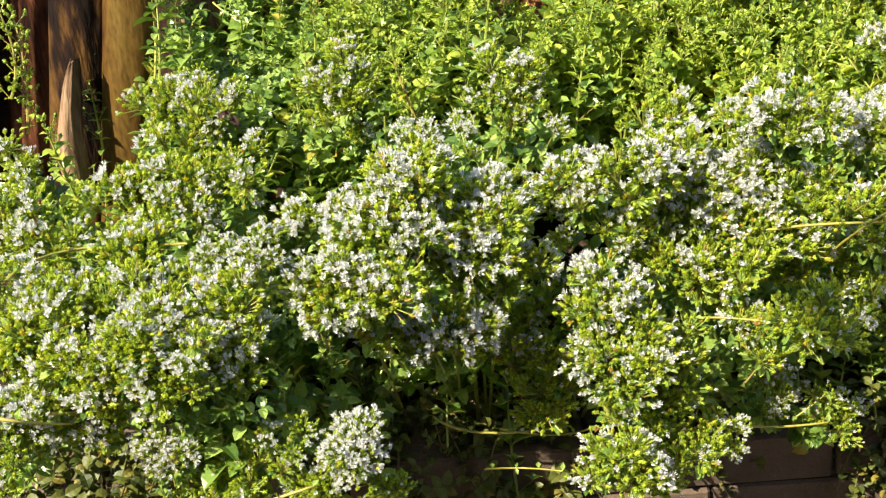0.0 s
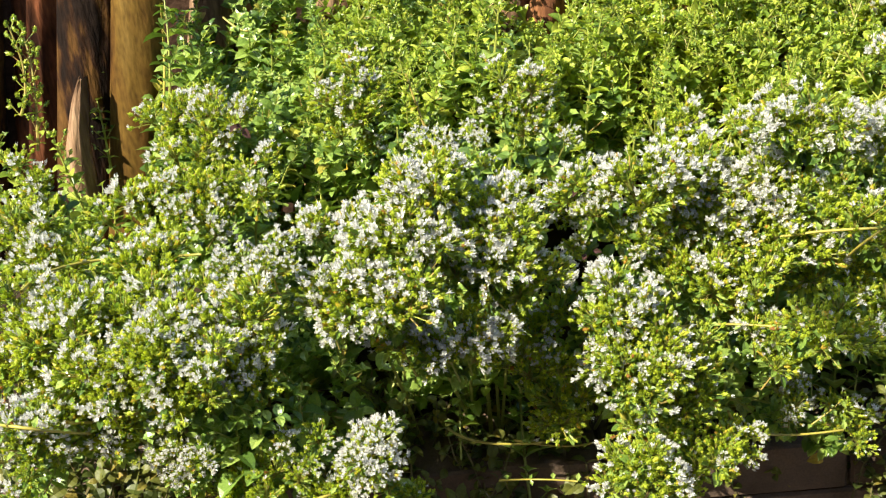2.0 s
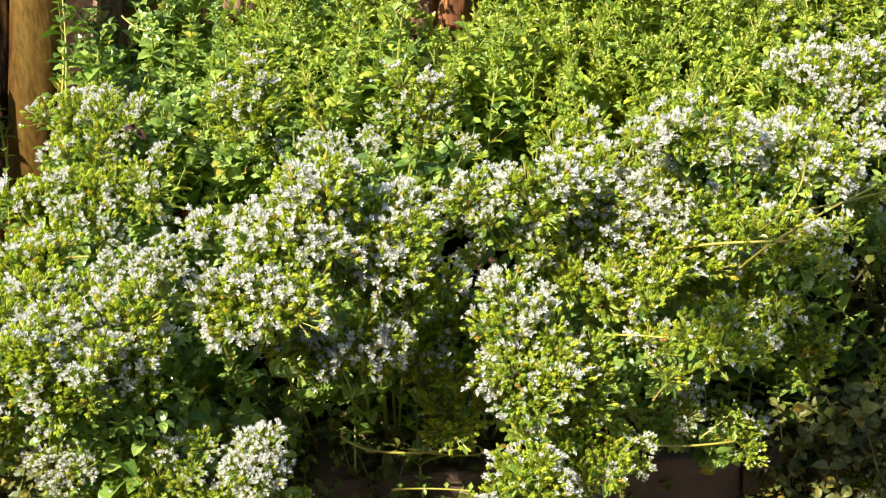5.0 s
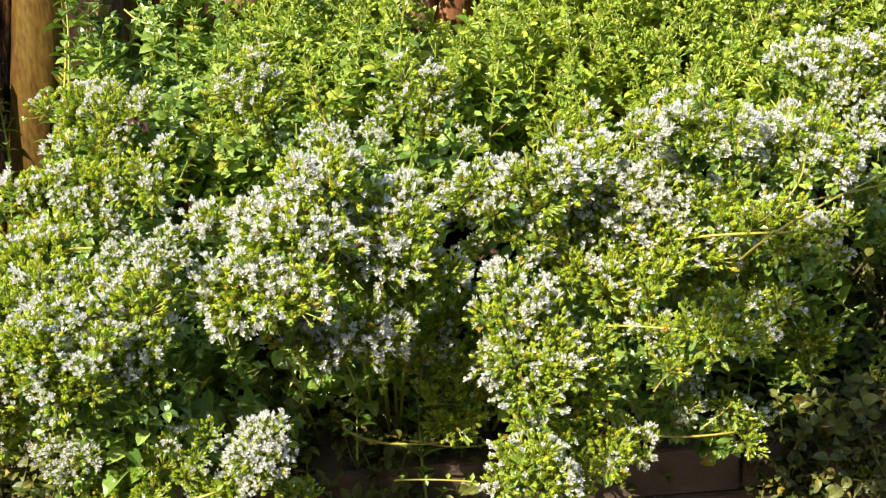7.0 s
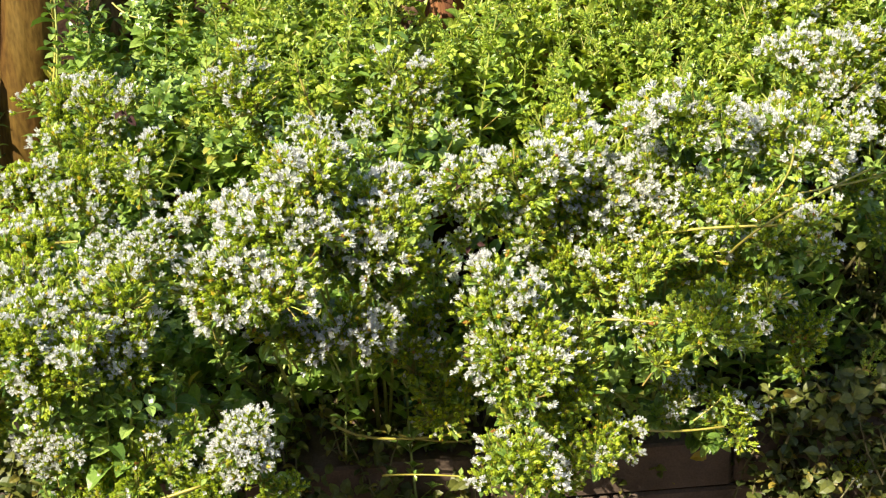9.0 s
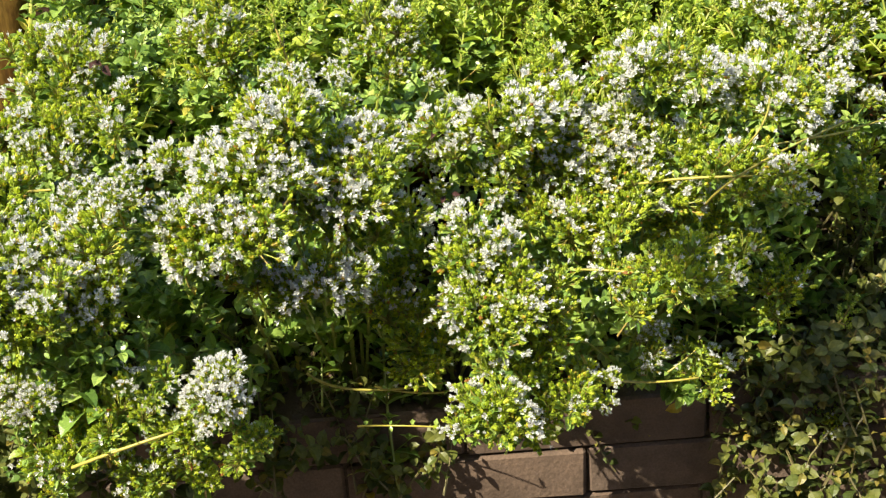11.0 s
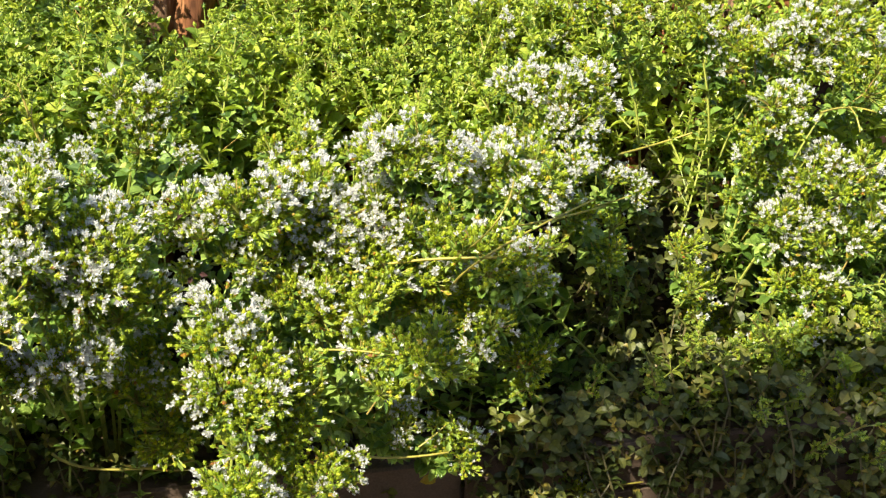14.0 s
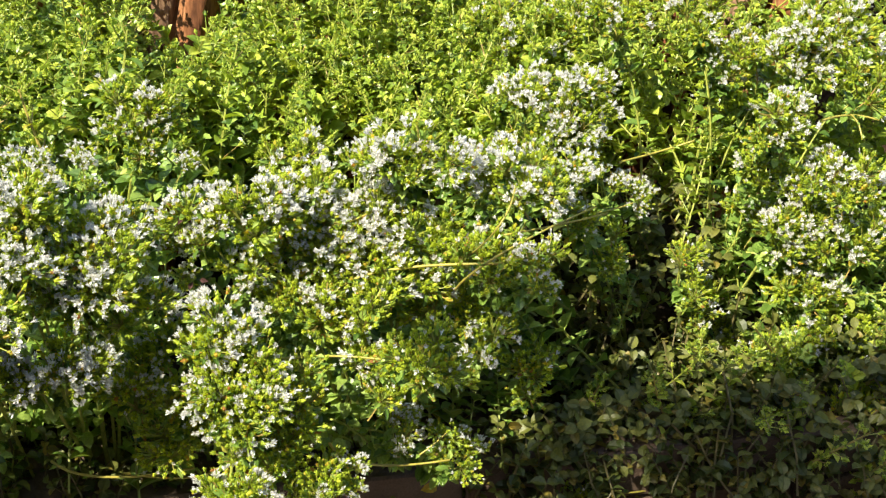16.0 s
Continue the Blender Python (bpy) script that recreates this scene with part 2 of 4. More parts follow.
def head_meshes(kind):
    """A loose domed head of spikelets on branchlets, about 3 cm across, its stalk's top at the origin."""
    g, w = Geo(), Geo()
    n = rnd.randint(24, 31)
    tufts = [Vector((rnd.uniform(-1, 1), rnd.uniform(-1, 1), rnd.uniform(0.2, 1))).normalized() for _ in range({"B": 9, "W": 3, "M": 1, "G": 0}[kind])]
    for i in range(n):
        z = 1 - (i + 0.5) / n * 1.02
        ang = i * 2.4 + rnd.uniform(-0.4, 0.4)
        s = math.sqrt(max(0, 1 - z * z))
        way = Vector((s * math.cos(ang), s * math.sin(ang), z * 0.9 + 0.12)).normalized()
        far = rnd.uniform(0.007, 0.018)
        p = way * far
        tube(g, arc(Vector((0, 0, -0.010)), Vector((0, 0, -0.002)), p, 2), 0.0006, 0.0004, 3, 1)
        if any(way.dot(q) > 0.83 for q in tufts):
            bloom = rnd.choice((3, 4, 5))
        else:
            bloom = rnd.choice((0, 0, 0, 0, 0, 1) if kind != "G" else (0,) * 9 + (1,))
        spikelet(g, w, p, way + Vector((0, 0, 0.35)), rnd.uniform(0.0048, 0.0074), bloom)
        for _ in range(rnd.choice((0, 1, 2))):
            out = (way + jitter(0.5)).normalized()
            leaf(g, way * far * 0.6 - Vector((0, 0, 0.004)), out, Vector((0, 0, 1)), rnd.uniform(0.006, 0.012), rnd.uniform(0.003, 0.006), 2)
    tube(g, [Vector((0, 0, -0.030)), Vector((0, 0, -0.008))], 0.0009, 0.0007, 4, 1)
    return g.mesh("flower_head", [BRACT, STEM, LEAF]), (w.mesh("blossom", [PETAL]) if w.f else None)


def shoot_mesh(kind):
    """A leafy shoot hanging down from its tip at the origin: opposite pairs of leaves, small ones and buds at the top."""
    g = Geo()
    tall = rnd.uniform(0.12, 0.17)
    bend = jitter(0.03)
    bend.z = 0
    pts = arc(Vector((0, 0, -tall)) + bend, Vector((0, 0, -tall * 0.4)), Vector((0, 0, 0)), 6)
    tube(g, pts, 0.0013, 0.0007, 4, 1)
    size = {"leafy": 0.020, "budding": 0.0155}[kind]
    z, turn, k = -0.002, rnd.uniform(0, 3), 0
    while z > -tall * 0.92:
        t = 1 + z / tall
        c = arc(pts[0], Vector((0, 0, -tall * 0.4)), pts[-1], 20)[int(t * 20)]
        grow = min(1.0, 0.35 + k * 0.16)
        for s in (0, math.pi):
            out = Vector((math.cos(turn + s), math.sin(turn + s), rnd.uniform(0.1, 0.75)))
            ln = size * grow * rnd.uniform(0.8, 1.2)
            leaf(g, c, out, Vector((0, 0, 1)), ln, ln * rnd.uniform(0.56, 0.76), 0, rnd.uniform(0.05, 0.4))
            if rnd.random() < (0.55 if kind == "budding" else 0.25):
                sway = Vector((math.cos(turn + s), math.sin(turn + s), rnd.uniform(0.9, 1.6))).normalized()
                far = rnd.uniform(0.008, 0.020)
                tube(g, [c, c + sway * far], 0.0005, 0.0004, 3, 1)
                if kind == "budding" and rnd.random() < 0.8:
                    spikelet(g, g, c + sway * far, sway, rnd.uniform(0.005, 0.008), 0, 4)
                else:
                    for q in range(4):
                        o = Vector((math.cos(q * 1.57), math.sin(q * 1.57), 0.7))
                        leaf(g, c + sway * far, o, Vector((0, 0, 1)), size * 0.42, size * 0.25, 0)
        z -= rnd.uniform(0.007, 0.012) * (1 + 0.05 * k)
        turn += math.pi / 2 + rnd.uniform(-0.3, 0.3)
        k += 1
    if kind == "budding":
        for q in range(4):
            o = Vector((math.cos(q * 1.57), math.sin(q * 1.57), 1.6)).normalized()
            spikelet(g, g, o * 0.003, o, rnd.uniform(0.005, 0.008), 0, 4)
    # slot 0 leaves, 1 stem
    return g.mesh("shoot", [LEAF if kind == "leafy" else BUDLEAF, STEM])


BUDLEAF = leafy("young_leaf", [(0.0, (0.09, 0.16, 0.02)), (0.4, (0.30, 0.41, 0.05)), (0.8, (0.50, 0.57, 0.095)),
                               (0.97, (0.42, 0.48, 0.07)), (1.0, (0.48, 0.34, 0.05))], (1.45, 1.4, 0.55), 0.40, 0.34)


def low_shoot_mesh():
    """A low sprig of broad round leaves, its leaf and stem colours darkened for shade."""
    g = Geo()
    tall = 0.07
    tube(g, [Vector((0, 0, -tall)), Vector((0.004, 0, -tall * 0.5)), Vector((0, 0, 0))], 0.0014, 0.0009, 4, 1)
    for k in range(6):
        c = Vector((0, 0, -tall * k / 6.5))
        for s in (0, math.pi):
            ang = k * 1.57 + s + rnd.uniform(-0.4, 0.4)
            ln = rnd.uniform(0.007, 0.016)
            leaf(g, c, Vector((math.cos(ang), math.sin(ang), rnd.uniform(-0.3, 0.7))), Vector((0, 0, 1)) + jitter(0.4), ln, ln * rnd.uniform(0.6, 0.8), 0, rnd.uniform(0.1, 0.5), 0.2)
    return g.mesh("low_shoot", [SHADE_TONED_LEAF, SHADE_TONED_STEM])


HEADS = {k: [head_meshes(k) for _ in range(6)] for k in "WMGB"}
SHOOTS = {k: [shoot_mesh(k) for _ in range(6)] for k in ("leafy", "budding")}
LOW = [low_shoot_mesh() for _ in range(5)]


def part(name, me, parent, label=""):
    """Links a mesh, or a Geo with its materials done, as one part of a thing; its coordinates are the world's."""
    ob = new(name, me)
    ob.parent = parent
    ob.matrix_parent_inverse = parent.matrix_basis.inverted()
    return tagged(ob, label) if label else ob


def plant(x, y, label):
    e = new("oregano_plant")
    e.empty_display_size = 0.05
    e.matrix_basis = Matrix.Translation((x, y, 0.245))
    return tagged(e, label, "herb plant", "oregano in the bed")


# ---- setting: ground, bed, walls ----
def slab(name, x0, x1, y0, y1, z0, z1, mat):
    bm = bmesh.new()
    bmesh.ops.create_cube(bm, size=1, matrix=Matrix.Translation(((x0 + x1) / 2, (y0 + y1) / 2, (z0 + z1) / 2)) @ Matrix.Diagonal((x1 - x0, y1 - y0, z1 - z0, 1)))
    me = bpy.data.meshes.new(name)
    bm.to_mesh(me)
    bm.free()
    me.materials.append(mat)
    return new(name, me)


WALL_Y, WALL_TOP = 0.05, 0.2345
BACK_Y = 0.66
g = Geo()
g.add([Vector(p) for p in ((-400, -400, 0), (400, -400, 0), (400, 400, 0), (-400, 400, 0))], [(0, 1, 2, 3)])
tagged(new("ground", g.mesh("ground", [PAVING])), "dusty beige paved ground before the raised bed", "ground", kind="structure")

# Two walls out of view, added to close the place and cut skylight.
tagged(slab("wall_unseen_rear", -4.29, 3.4, -2.90, -2.557, 0.0, 2.9, UNSEEN_PLASTER), "unseen plain plastered wall added behind the path to cut skylight", "wall", kind="structure")
tagged(slab("wall_unseen_side", -4.6, -4.3, -5.5, 0.9, 0.0, 2.2, UNSEEN_PLASTER), "unseen plain plastered wall added on the left to cut skylight", "wall", kind="structure")

# soil: an uneven sheet with sides that go down into the bed
g = Geo()
nx, ny = 90, 28
for j in range(ny + 1):
    for i in range(nx + 1):
        p = Vector((-1.4 + 3.2 * i / nx, WALL_Y + 0.10 + (BACK_Y - WALL_Y - 0.09) * j / ny, 0))
        p.z = 0.235 + 0.018 * noise.noise(p * 9) + 0.007 * noise.noise(p * 40)
        g.v.append(p)
g.f = [(j * (nx + 1) + i, j * (nx + 1) + i + 1, (j + 1) * (nx + 1) + i + 1, (j + 1) * (nx + 1) + i) for j in range(ny) for i in range(nx)]
g.m = [0] * len(g.f)
tagged(new("soil", g.mesh("soil", [SOIL], True)), "dark crumbly soil of the raised bed under the plants", "soil", kind="structure")


def brick_mesh(name, lx, ly, lz, mat, seed):
    """A worn brick with rounded, slightly uneven edges."""
    r = random.Random(seed)
    bm = bmesh.new()
    bmesh.ops.create_cube(bm, size=1, matrix=Matrix.Diagonal((lx, ly, lz, 1)))
    for v in bm.verts:
        v.co += Vector((r.uniform(-1, 1), r.uniform(-1, 1), r.uniform(-1, 1))) * 0.0012
    bmesh.ops.bevel(bm, geom=bm.edges[:], offset=0.0025, segments=1, affect="EDGES")
    me = bpy.data.meshes.new(name)
    bm.to_mesh(me)
    bm.free()
    me.materials.append(mat)
    return me


def brick_wall(name, label, x0, x1, y, top, courses, mat, mat_joint, depth):
    """A wall of single flat blocks on a recessed core of dark mortar, its face at y and its thin joints 3.5 mm wide."""
    high, pitch = 0.0505, 0.054
    z0 = top - high - (courses - 1) * pitch
    core = slab(name, x0, x1, y + 0.006, y + depth - 0.006, 0.0, top - 0.004, mat_joint)
    tagged(core, label, "wall", kind="structure")
    shapes = [brick_mesh("brick", 0.2165, depth, high, mat, s) for s in range(4)]
    k = 0
    for c in range(courses):
        x = x0 + (0.11 if c % 2 else 0.0)
        while x < x1 - 0.2:
            ob = part("brick", shapes[k % 4], core)
            ob.matrix_basis = pose(x + 0.1075, y + depth / 2 + rnd.uniform(-0.003, 0.003), z0 + c * pitch + high / 2, 0, rnd.uniform(-0.4, 0.4), rnd.uniform(-0.6, 0.6))
            x += 0.22
            k += 1
    return core


brick_wall("wall_front", "low raised-bed wall of worn brown bricks, darkened for shade and overhung by the plants", -1.37, 1.75, WALL_Y, WALL_TOP, 4, BRICK, MORTAR, 0.10)
# Back wall whose dark colour stands for shade between the posts.
slab_back = slab("wall_back", -1.6, 1.9, BACK_Y, BACK_Y + 0.12, 0.0, 0.72, SHADE_DARK_WALL)
tagged(slab_back, "plain wall behind the palisade, coloured dark so the gaps look shaded", "wall", kind="structure")

# ---- the palisade of old trunks behind the bed ----
LEAN = 0.22


def bark_column(x, y, r, z0, z1, mat, seed, lobes, name="bark", flat=1.0, rough=1.0):
    """A fluted, slightly tapering, leaning piece of trunk; x is where its axis stands at a height of 0.45 m."""
    g = Geo()
    sides, rings = 40, 40
    for j in range(rings + 1):
        z = z0 + (z1 - z0) * j / rings
        for i in range(sides):
            a = 2 * math.pi * i / sides
            q = Vector((math.cos(a) * 3, math.sin(a) * 3, z * 2.5 + seed * 7))
            rr = r * (1 + rough * (0.10 * noise.noise(q) + 0.06 * noise.noise(q * 3) + 0.05 * math.cos(a * lobes + seed) + 0.03 * math.cos(a * 11 + 3 * noise.noise(q))))
            g.v.append(Vector((x + LEAN * (z - 0.45) + rr * math.cos(a), y + flat * rr * math.sin(a), z)))
    g.f = [(j * sides + i, j * sides + (i + 1) % sides, (j + 1) * sides + (i + 1) % sides, (j + 1) * sides + i) for j in range(rings) for i in range(sides)]
    g.f.append(tuple(range(rings * sides, (rings + 1) * sides)))
    g.m = [0] * len(g.f)
    return g.mesh(name, [mat], True)


trunk = tagged(new("tree_trunk"), "gnarled brown trunk with dark streaks and peeling bark", "tree trunk")
trunk.matrix_basis = Matrix.Translation((-0.40, 0.47, 0.235))
part("bark", bark_column(-0.4575, 0.455, 0.0305, 0.21, 0.85, DARK_BARK, 1, 5, flat=0.45, rough=0.7), trunk, "dark-streaked ridged bark")
part("smooth_stem", bark_column(-0.4000, 0.450, 0.0290, 0.21, 0.85, TAN_BARK, 2, 2, "smooth_stem", 0.6, 0.35), trunk, "smooth tan bark with brown blotches, toned down for shade")



def peel(x, y, z0, z1, width, lean, bow=2.0, taper=0.85):
    """A strip of loose bark, curled about its length, narrowing to a blunt point at the top."""
    g = Geo()
    rows, cols = 20, 9
    for layer in (0, 1):
        for j in range(rows + 1):
            t = j / rows
            w = width * (1 - taper * t ** 3) * (0.92 + 0.10 * math.sin(t * 8))
            for i in range(cols):
                u = i / (cols - 1) - 0.5
                rib = 0.0022 * math.sin(19 * u + 3 * t) + 0.0012 * math.sin(37 * u - 5 * t)
                g.v.append(Vector((x + lean * t ** bow + u * w, y - 0.012 * math.cos(u * 3.1) - 0.006 * math.sin(t * 4) + layer * 0.003 + rib * min(1, width / 0.03), z0 + (z1 - z0) * t)))
    n = (rows + 1) * cols
    g.f = [tuple(k * n + a for a in ((j * cols + i), (j * cols + i + 1), ((j + 1) * cols + i + 1), ((j + 1) * cols + i))) for k in (0, 1) for j in range(rows) for i in range(cols - 1)]
    for j in range(rows):
        for i in (0, cols - 1):
            a, b = j * cols + i, (j + 1) * cols + i
            g.f.append((a, b, b + n, a + n))
    g.m = [0] * len(g.f)
    return g.mesh("peeling_bark", [PALE_BARK], True)


part("peeling_bark", peel(-0.466, 0.424, 0.375, 0.514, 0.034, 0.026, 1.6, 0.75), trunk, "pale curled strip of loose bark")

def post(x, y, r, mat, seed, label):
    """One upright log of the palisade."""
    ob = new("log_post", bark_column(x, y, r, 0.21, 0.74, mat, seed, 5, "log_post"))
    return tagged(ob, label, "log post", "palisade behind the bed")


post(-0.530, 0.53, 0.027, RED_BARK, 3, "reddish brown log post with worn bark")
post(-0.585, 0.50, 0.024, DARK_BARK, 4, "dark-streaked log post of the palisade")
x = -0.66
for k in range(3):
    post(x, 0.55, 0.034, (DARK_BARK, TAN_BARK, RED_BARK)[k % 3], 5 + k, "weathered brown log post of the palisade")
    x -= 0.085
x = -0.335
for k in range(17):
    r = (0.026, 0.034, 0.030, 0.024)[k % 4]
    post(x, 0.56, r, (PALE_BARK, ORANGE_BARK, PALE_BARK, ORANGE_BARK, RED_BARK)[k % 5], 20 + k,
         ("pale brown", "orange-brown", "pale brown", "orange-brown", "reddish brown")[k % 5] + " log post with worn bark behind the leaves")
    x += r * 2 + 0.012

post(0.048, 0.500, 0.020, ORANGE_BARK, 51, "orange-brown log post that shows between the shoots")

# ---- an unseen tree, added so that its crown dapples the end of the bed ----
TREE_LEAF = leafy("tree_leaf", [(0.0, (0.05, 0.10, 0.02)), (0.6, (0.08, 0.15, 0.03)), (1.0, (0.12, 0.20, 0.04))], (1.4, 1.4, 0.7), 0.3, 0.4, 120)


def added_shade_tree(x, y, clumps):
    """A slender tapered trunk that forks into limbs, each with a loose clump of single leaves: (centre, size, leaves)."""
    tree = tagged(new("added_shade_tree"), "unseen slender tree with a loose green crown, added to shade the bed's end", "tree")
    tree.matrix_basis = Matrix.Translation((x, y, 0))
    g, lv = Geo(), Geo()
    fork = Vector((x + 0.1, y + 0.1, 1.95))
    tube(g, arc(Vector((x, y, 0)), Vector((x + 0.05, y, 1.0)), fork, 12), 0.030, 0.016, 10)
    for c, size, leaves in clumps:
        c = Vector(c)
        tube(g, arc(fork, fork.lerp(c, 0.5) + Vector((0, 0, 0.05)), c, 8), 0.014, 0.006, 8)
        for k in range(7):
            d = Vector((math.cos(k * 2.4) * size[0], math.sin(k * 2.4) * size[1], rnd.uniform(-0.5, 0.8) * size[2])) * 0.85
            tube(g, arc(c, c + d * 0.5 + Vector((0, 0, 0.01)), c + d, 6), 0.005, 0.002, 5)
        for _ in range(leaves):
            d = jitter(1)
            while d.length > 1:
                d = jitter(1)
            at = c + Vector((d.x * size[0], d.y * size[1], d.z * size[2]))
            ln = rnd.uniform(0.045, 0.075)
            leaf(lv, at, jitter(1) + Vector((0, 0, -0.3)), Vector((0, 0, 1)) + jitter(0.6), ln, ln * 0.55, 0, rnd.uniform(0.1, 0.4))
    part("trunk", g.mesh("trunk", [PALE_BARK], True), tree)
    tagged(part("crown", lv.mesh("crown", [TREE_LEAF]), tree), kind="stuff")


added_shade_tree(-1.15, -1.55, [((-1.14, -1.245, 2.44), (0.07, 0.07, 0.07), 30), ((-1.02, -1.255, 2.45), (0.10, 0.10, 0.10), 62),
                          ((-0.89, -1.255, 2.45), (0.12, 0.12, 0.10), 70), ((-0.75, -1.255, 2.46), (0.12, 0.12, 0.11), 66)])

# ---- the plants ----
front_mid = plant(-0.06, 0.13, "white-flowering oregano arching over the brick edge in a dense mound")
front_left = plant(-0.33, 0.10, "white-flowering oregano sprawling over the bed's front edge")
corner = plant(-0.18, 0.08, "small oregano clump with a full white flower head")
middle = plant(0.20, 0.16, "broad oregano mound full of white flower heads")
hanging = plant(0.08, 0.11, "oregano with flowering stems hanging over the brick edge")
back_left = plant(-0.28, 0.30, "oregano beside the trunk with sparse white heads")
back_mid = plant(-0.03, 0.30, "upright oregano with bright green budding shoots and few white heads")
back_right = plant(0.26, 0.38, "tall yellow-green oregano in bud at the back wall")
back_far = plant(0.42, 0.40, "yellow-green oregano in bud, thick with small leaves")
far_right = plant(0.82, 0.28, "leafy oregano at the bed's shaded end")
right = plant(0.55, 0.28, "oregano with pale white heads over a shaded leafy base")


def put_head(owner, kind, at, way, size):
    me, white = rnd.choice(HEADS[kind])
    m = Matrix.LocRotScale(at, turned(way, rnd.uniform(0, 6.28)).to_quaternion(), Vector((size,) * 3))
    ob = part("flower_head", me, owner)
    ob.matrix_basis = m
    if white:
        w = new("blossom", white)
        w.parent = ob
    return ob


STAND = Vector((0.02, -0.886, 0.92))


def reach(owner, c):
    """How far a mound bulges towards the path at a place: below 1 nearer to it, above 1 further back."""
    if owner is middle:
        return 1 - 0.05 * min(1, max(0, (c.x - 0.05) / 0.2))
    if owner is front_mid and c.z < 0.47:
        return 1 - 0.05 * min(1, (0.47 - c.z) / 0.06)
    if owner is hanging and c.x < 0.05:
        return 1.02
    if owner is hanging and c.x < 0.18:
        return 1 - 0.04 * min(1, (0.47 - c.z) / 0.06)
    if owner is front_left and c.z < 0.48 and c.x > -0.30:
        return 0.955
    return 1.0


def spray(owner, kind, centre, across, high, n):
    """A flowering stem: it rises from the plant's base, arches over and carries n heads in a mound of that size."""
    c = Vector(centre)
    c = STAND + (c - STAND) * reach(owner, c)
    base = owner.matrix_basis.translation
    root = Vector((base.x * 0.6 + c.x * 0.4 + rnd.uniform(-0.03, 0.03), max(0.10, base.y * 0.5 + c.y * 0.5 + rnd.uniform(-0.02, 0.04)), 0.235))
    hub = c + Vector((root.x - c.x, root.y - c.y, 0)) * 0.25 - Vector((0, -0.012, high * 0.7 + 0.025))
    bend = (root + hub) / 2 + Vector((0, 0, 0.06)) + jitter(0.02)
    g, lv = Geo(), Geo()
    main = arc(root, bend, hub, 9)
    tube(g, main, 0.0016, 0.0011, 5)
    for i, p in enumerate(main[2:]):
        way = (main[min(i + 3, 9)] - main[i + 1]).normalized()
        a, b = axes(way)
        for s in (1, -1):
            o = (a if i % 2 else b) * s + way * 0.4 + jitter(0.3)
            ln = rnd.uniform(0.011, 0.019)
            leaf(lv, p, o, Vector((0, -0.3, 1)), ln, ln * 0.6, 0, rnd.uniform(0.1, 0.4))
    n = max(1, round(n * 0.9))
    for i in range(n):
        rad = math.sqrt((i + 0.5) / n)
        ang = i * 2.4 + rnd.uniform(-0.35, 0.35)
        u, v = rad * math.cos(ang), rad * math.sin(ang)
        deep = min(across, high)
        at = c + Vector((u * across, v * high * 0.45 + deep * 0.5 * (rad - 0.5), v * high * 0.9)) + jitter(0.005)
        way = Vector((u * 0.55, -0.30 + v * 0.2, 0.85 + v * 0.25)) + jitter(0.28)
        way.normalize()
        shade = kind if rnd.random() < 0.75 else rnd.choice("BBW" if kind == "B" else "MMW" if kind == "W" else "GMW" if kind == "M" else "GGM")
        put_head(owner, shade, at, way, rnd.uniform(0.8, 1.15) * min(1.05, max(0.62, across / 0.024)))
        foot = at - way * 0.026
        twig = arc(hub, (hub + foot) / 2 - Vector((0, 0, 0.006)) + jitter(0.006), foot, 4)
        tube(g, twig, 0.0009, 0.0007, 4)
        for p in twig[1:4]:
            for _ in range(5):
                ln = rnd.uniform(0.007, 0.015)
                leaf(lv, p, jitter(1) + Vector((0, -0.2, 0.3)), Vector((0, -0.3, 1)), ln, ln * 0.58, 0, rnd.uniform(0.0, 0.4))
    part("stem", g.mesh("stem", [STEM]), owner)
    tagged(part("leaves", lv.mesh("leaves", [LEAF]), owner), kind="stuff")


HOLLOWS = ((0.10, 0.23, 0.09), (0.21, 0.24, 0.06), (0.49, 0.24, 0.10), (-0.15, 0.12, 0.07), (0.043, 0.07, 0.06), (0.42, 0.12, 0.095), (0.60, 0.15, 0.05), (0.50, 0.13, 0.05))  # dark dips in the canopy: x, y, radius
GAPS = ((-0.31, 0.018), (-0.172, 0.022), (0.058, 0.042))  # where the palisade shows between the shoots


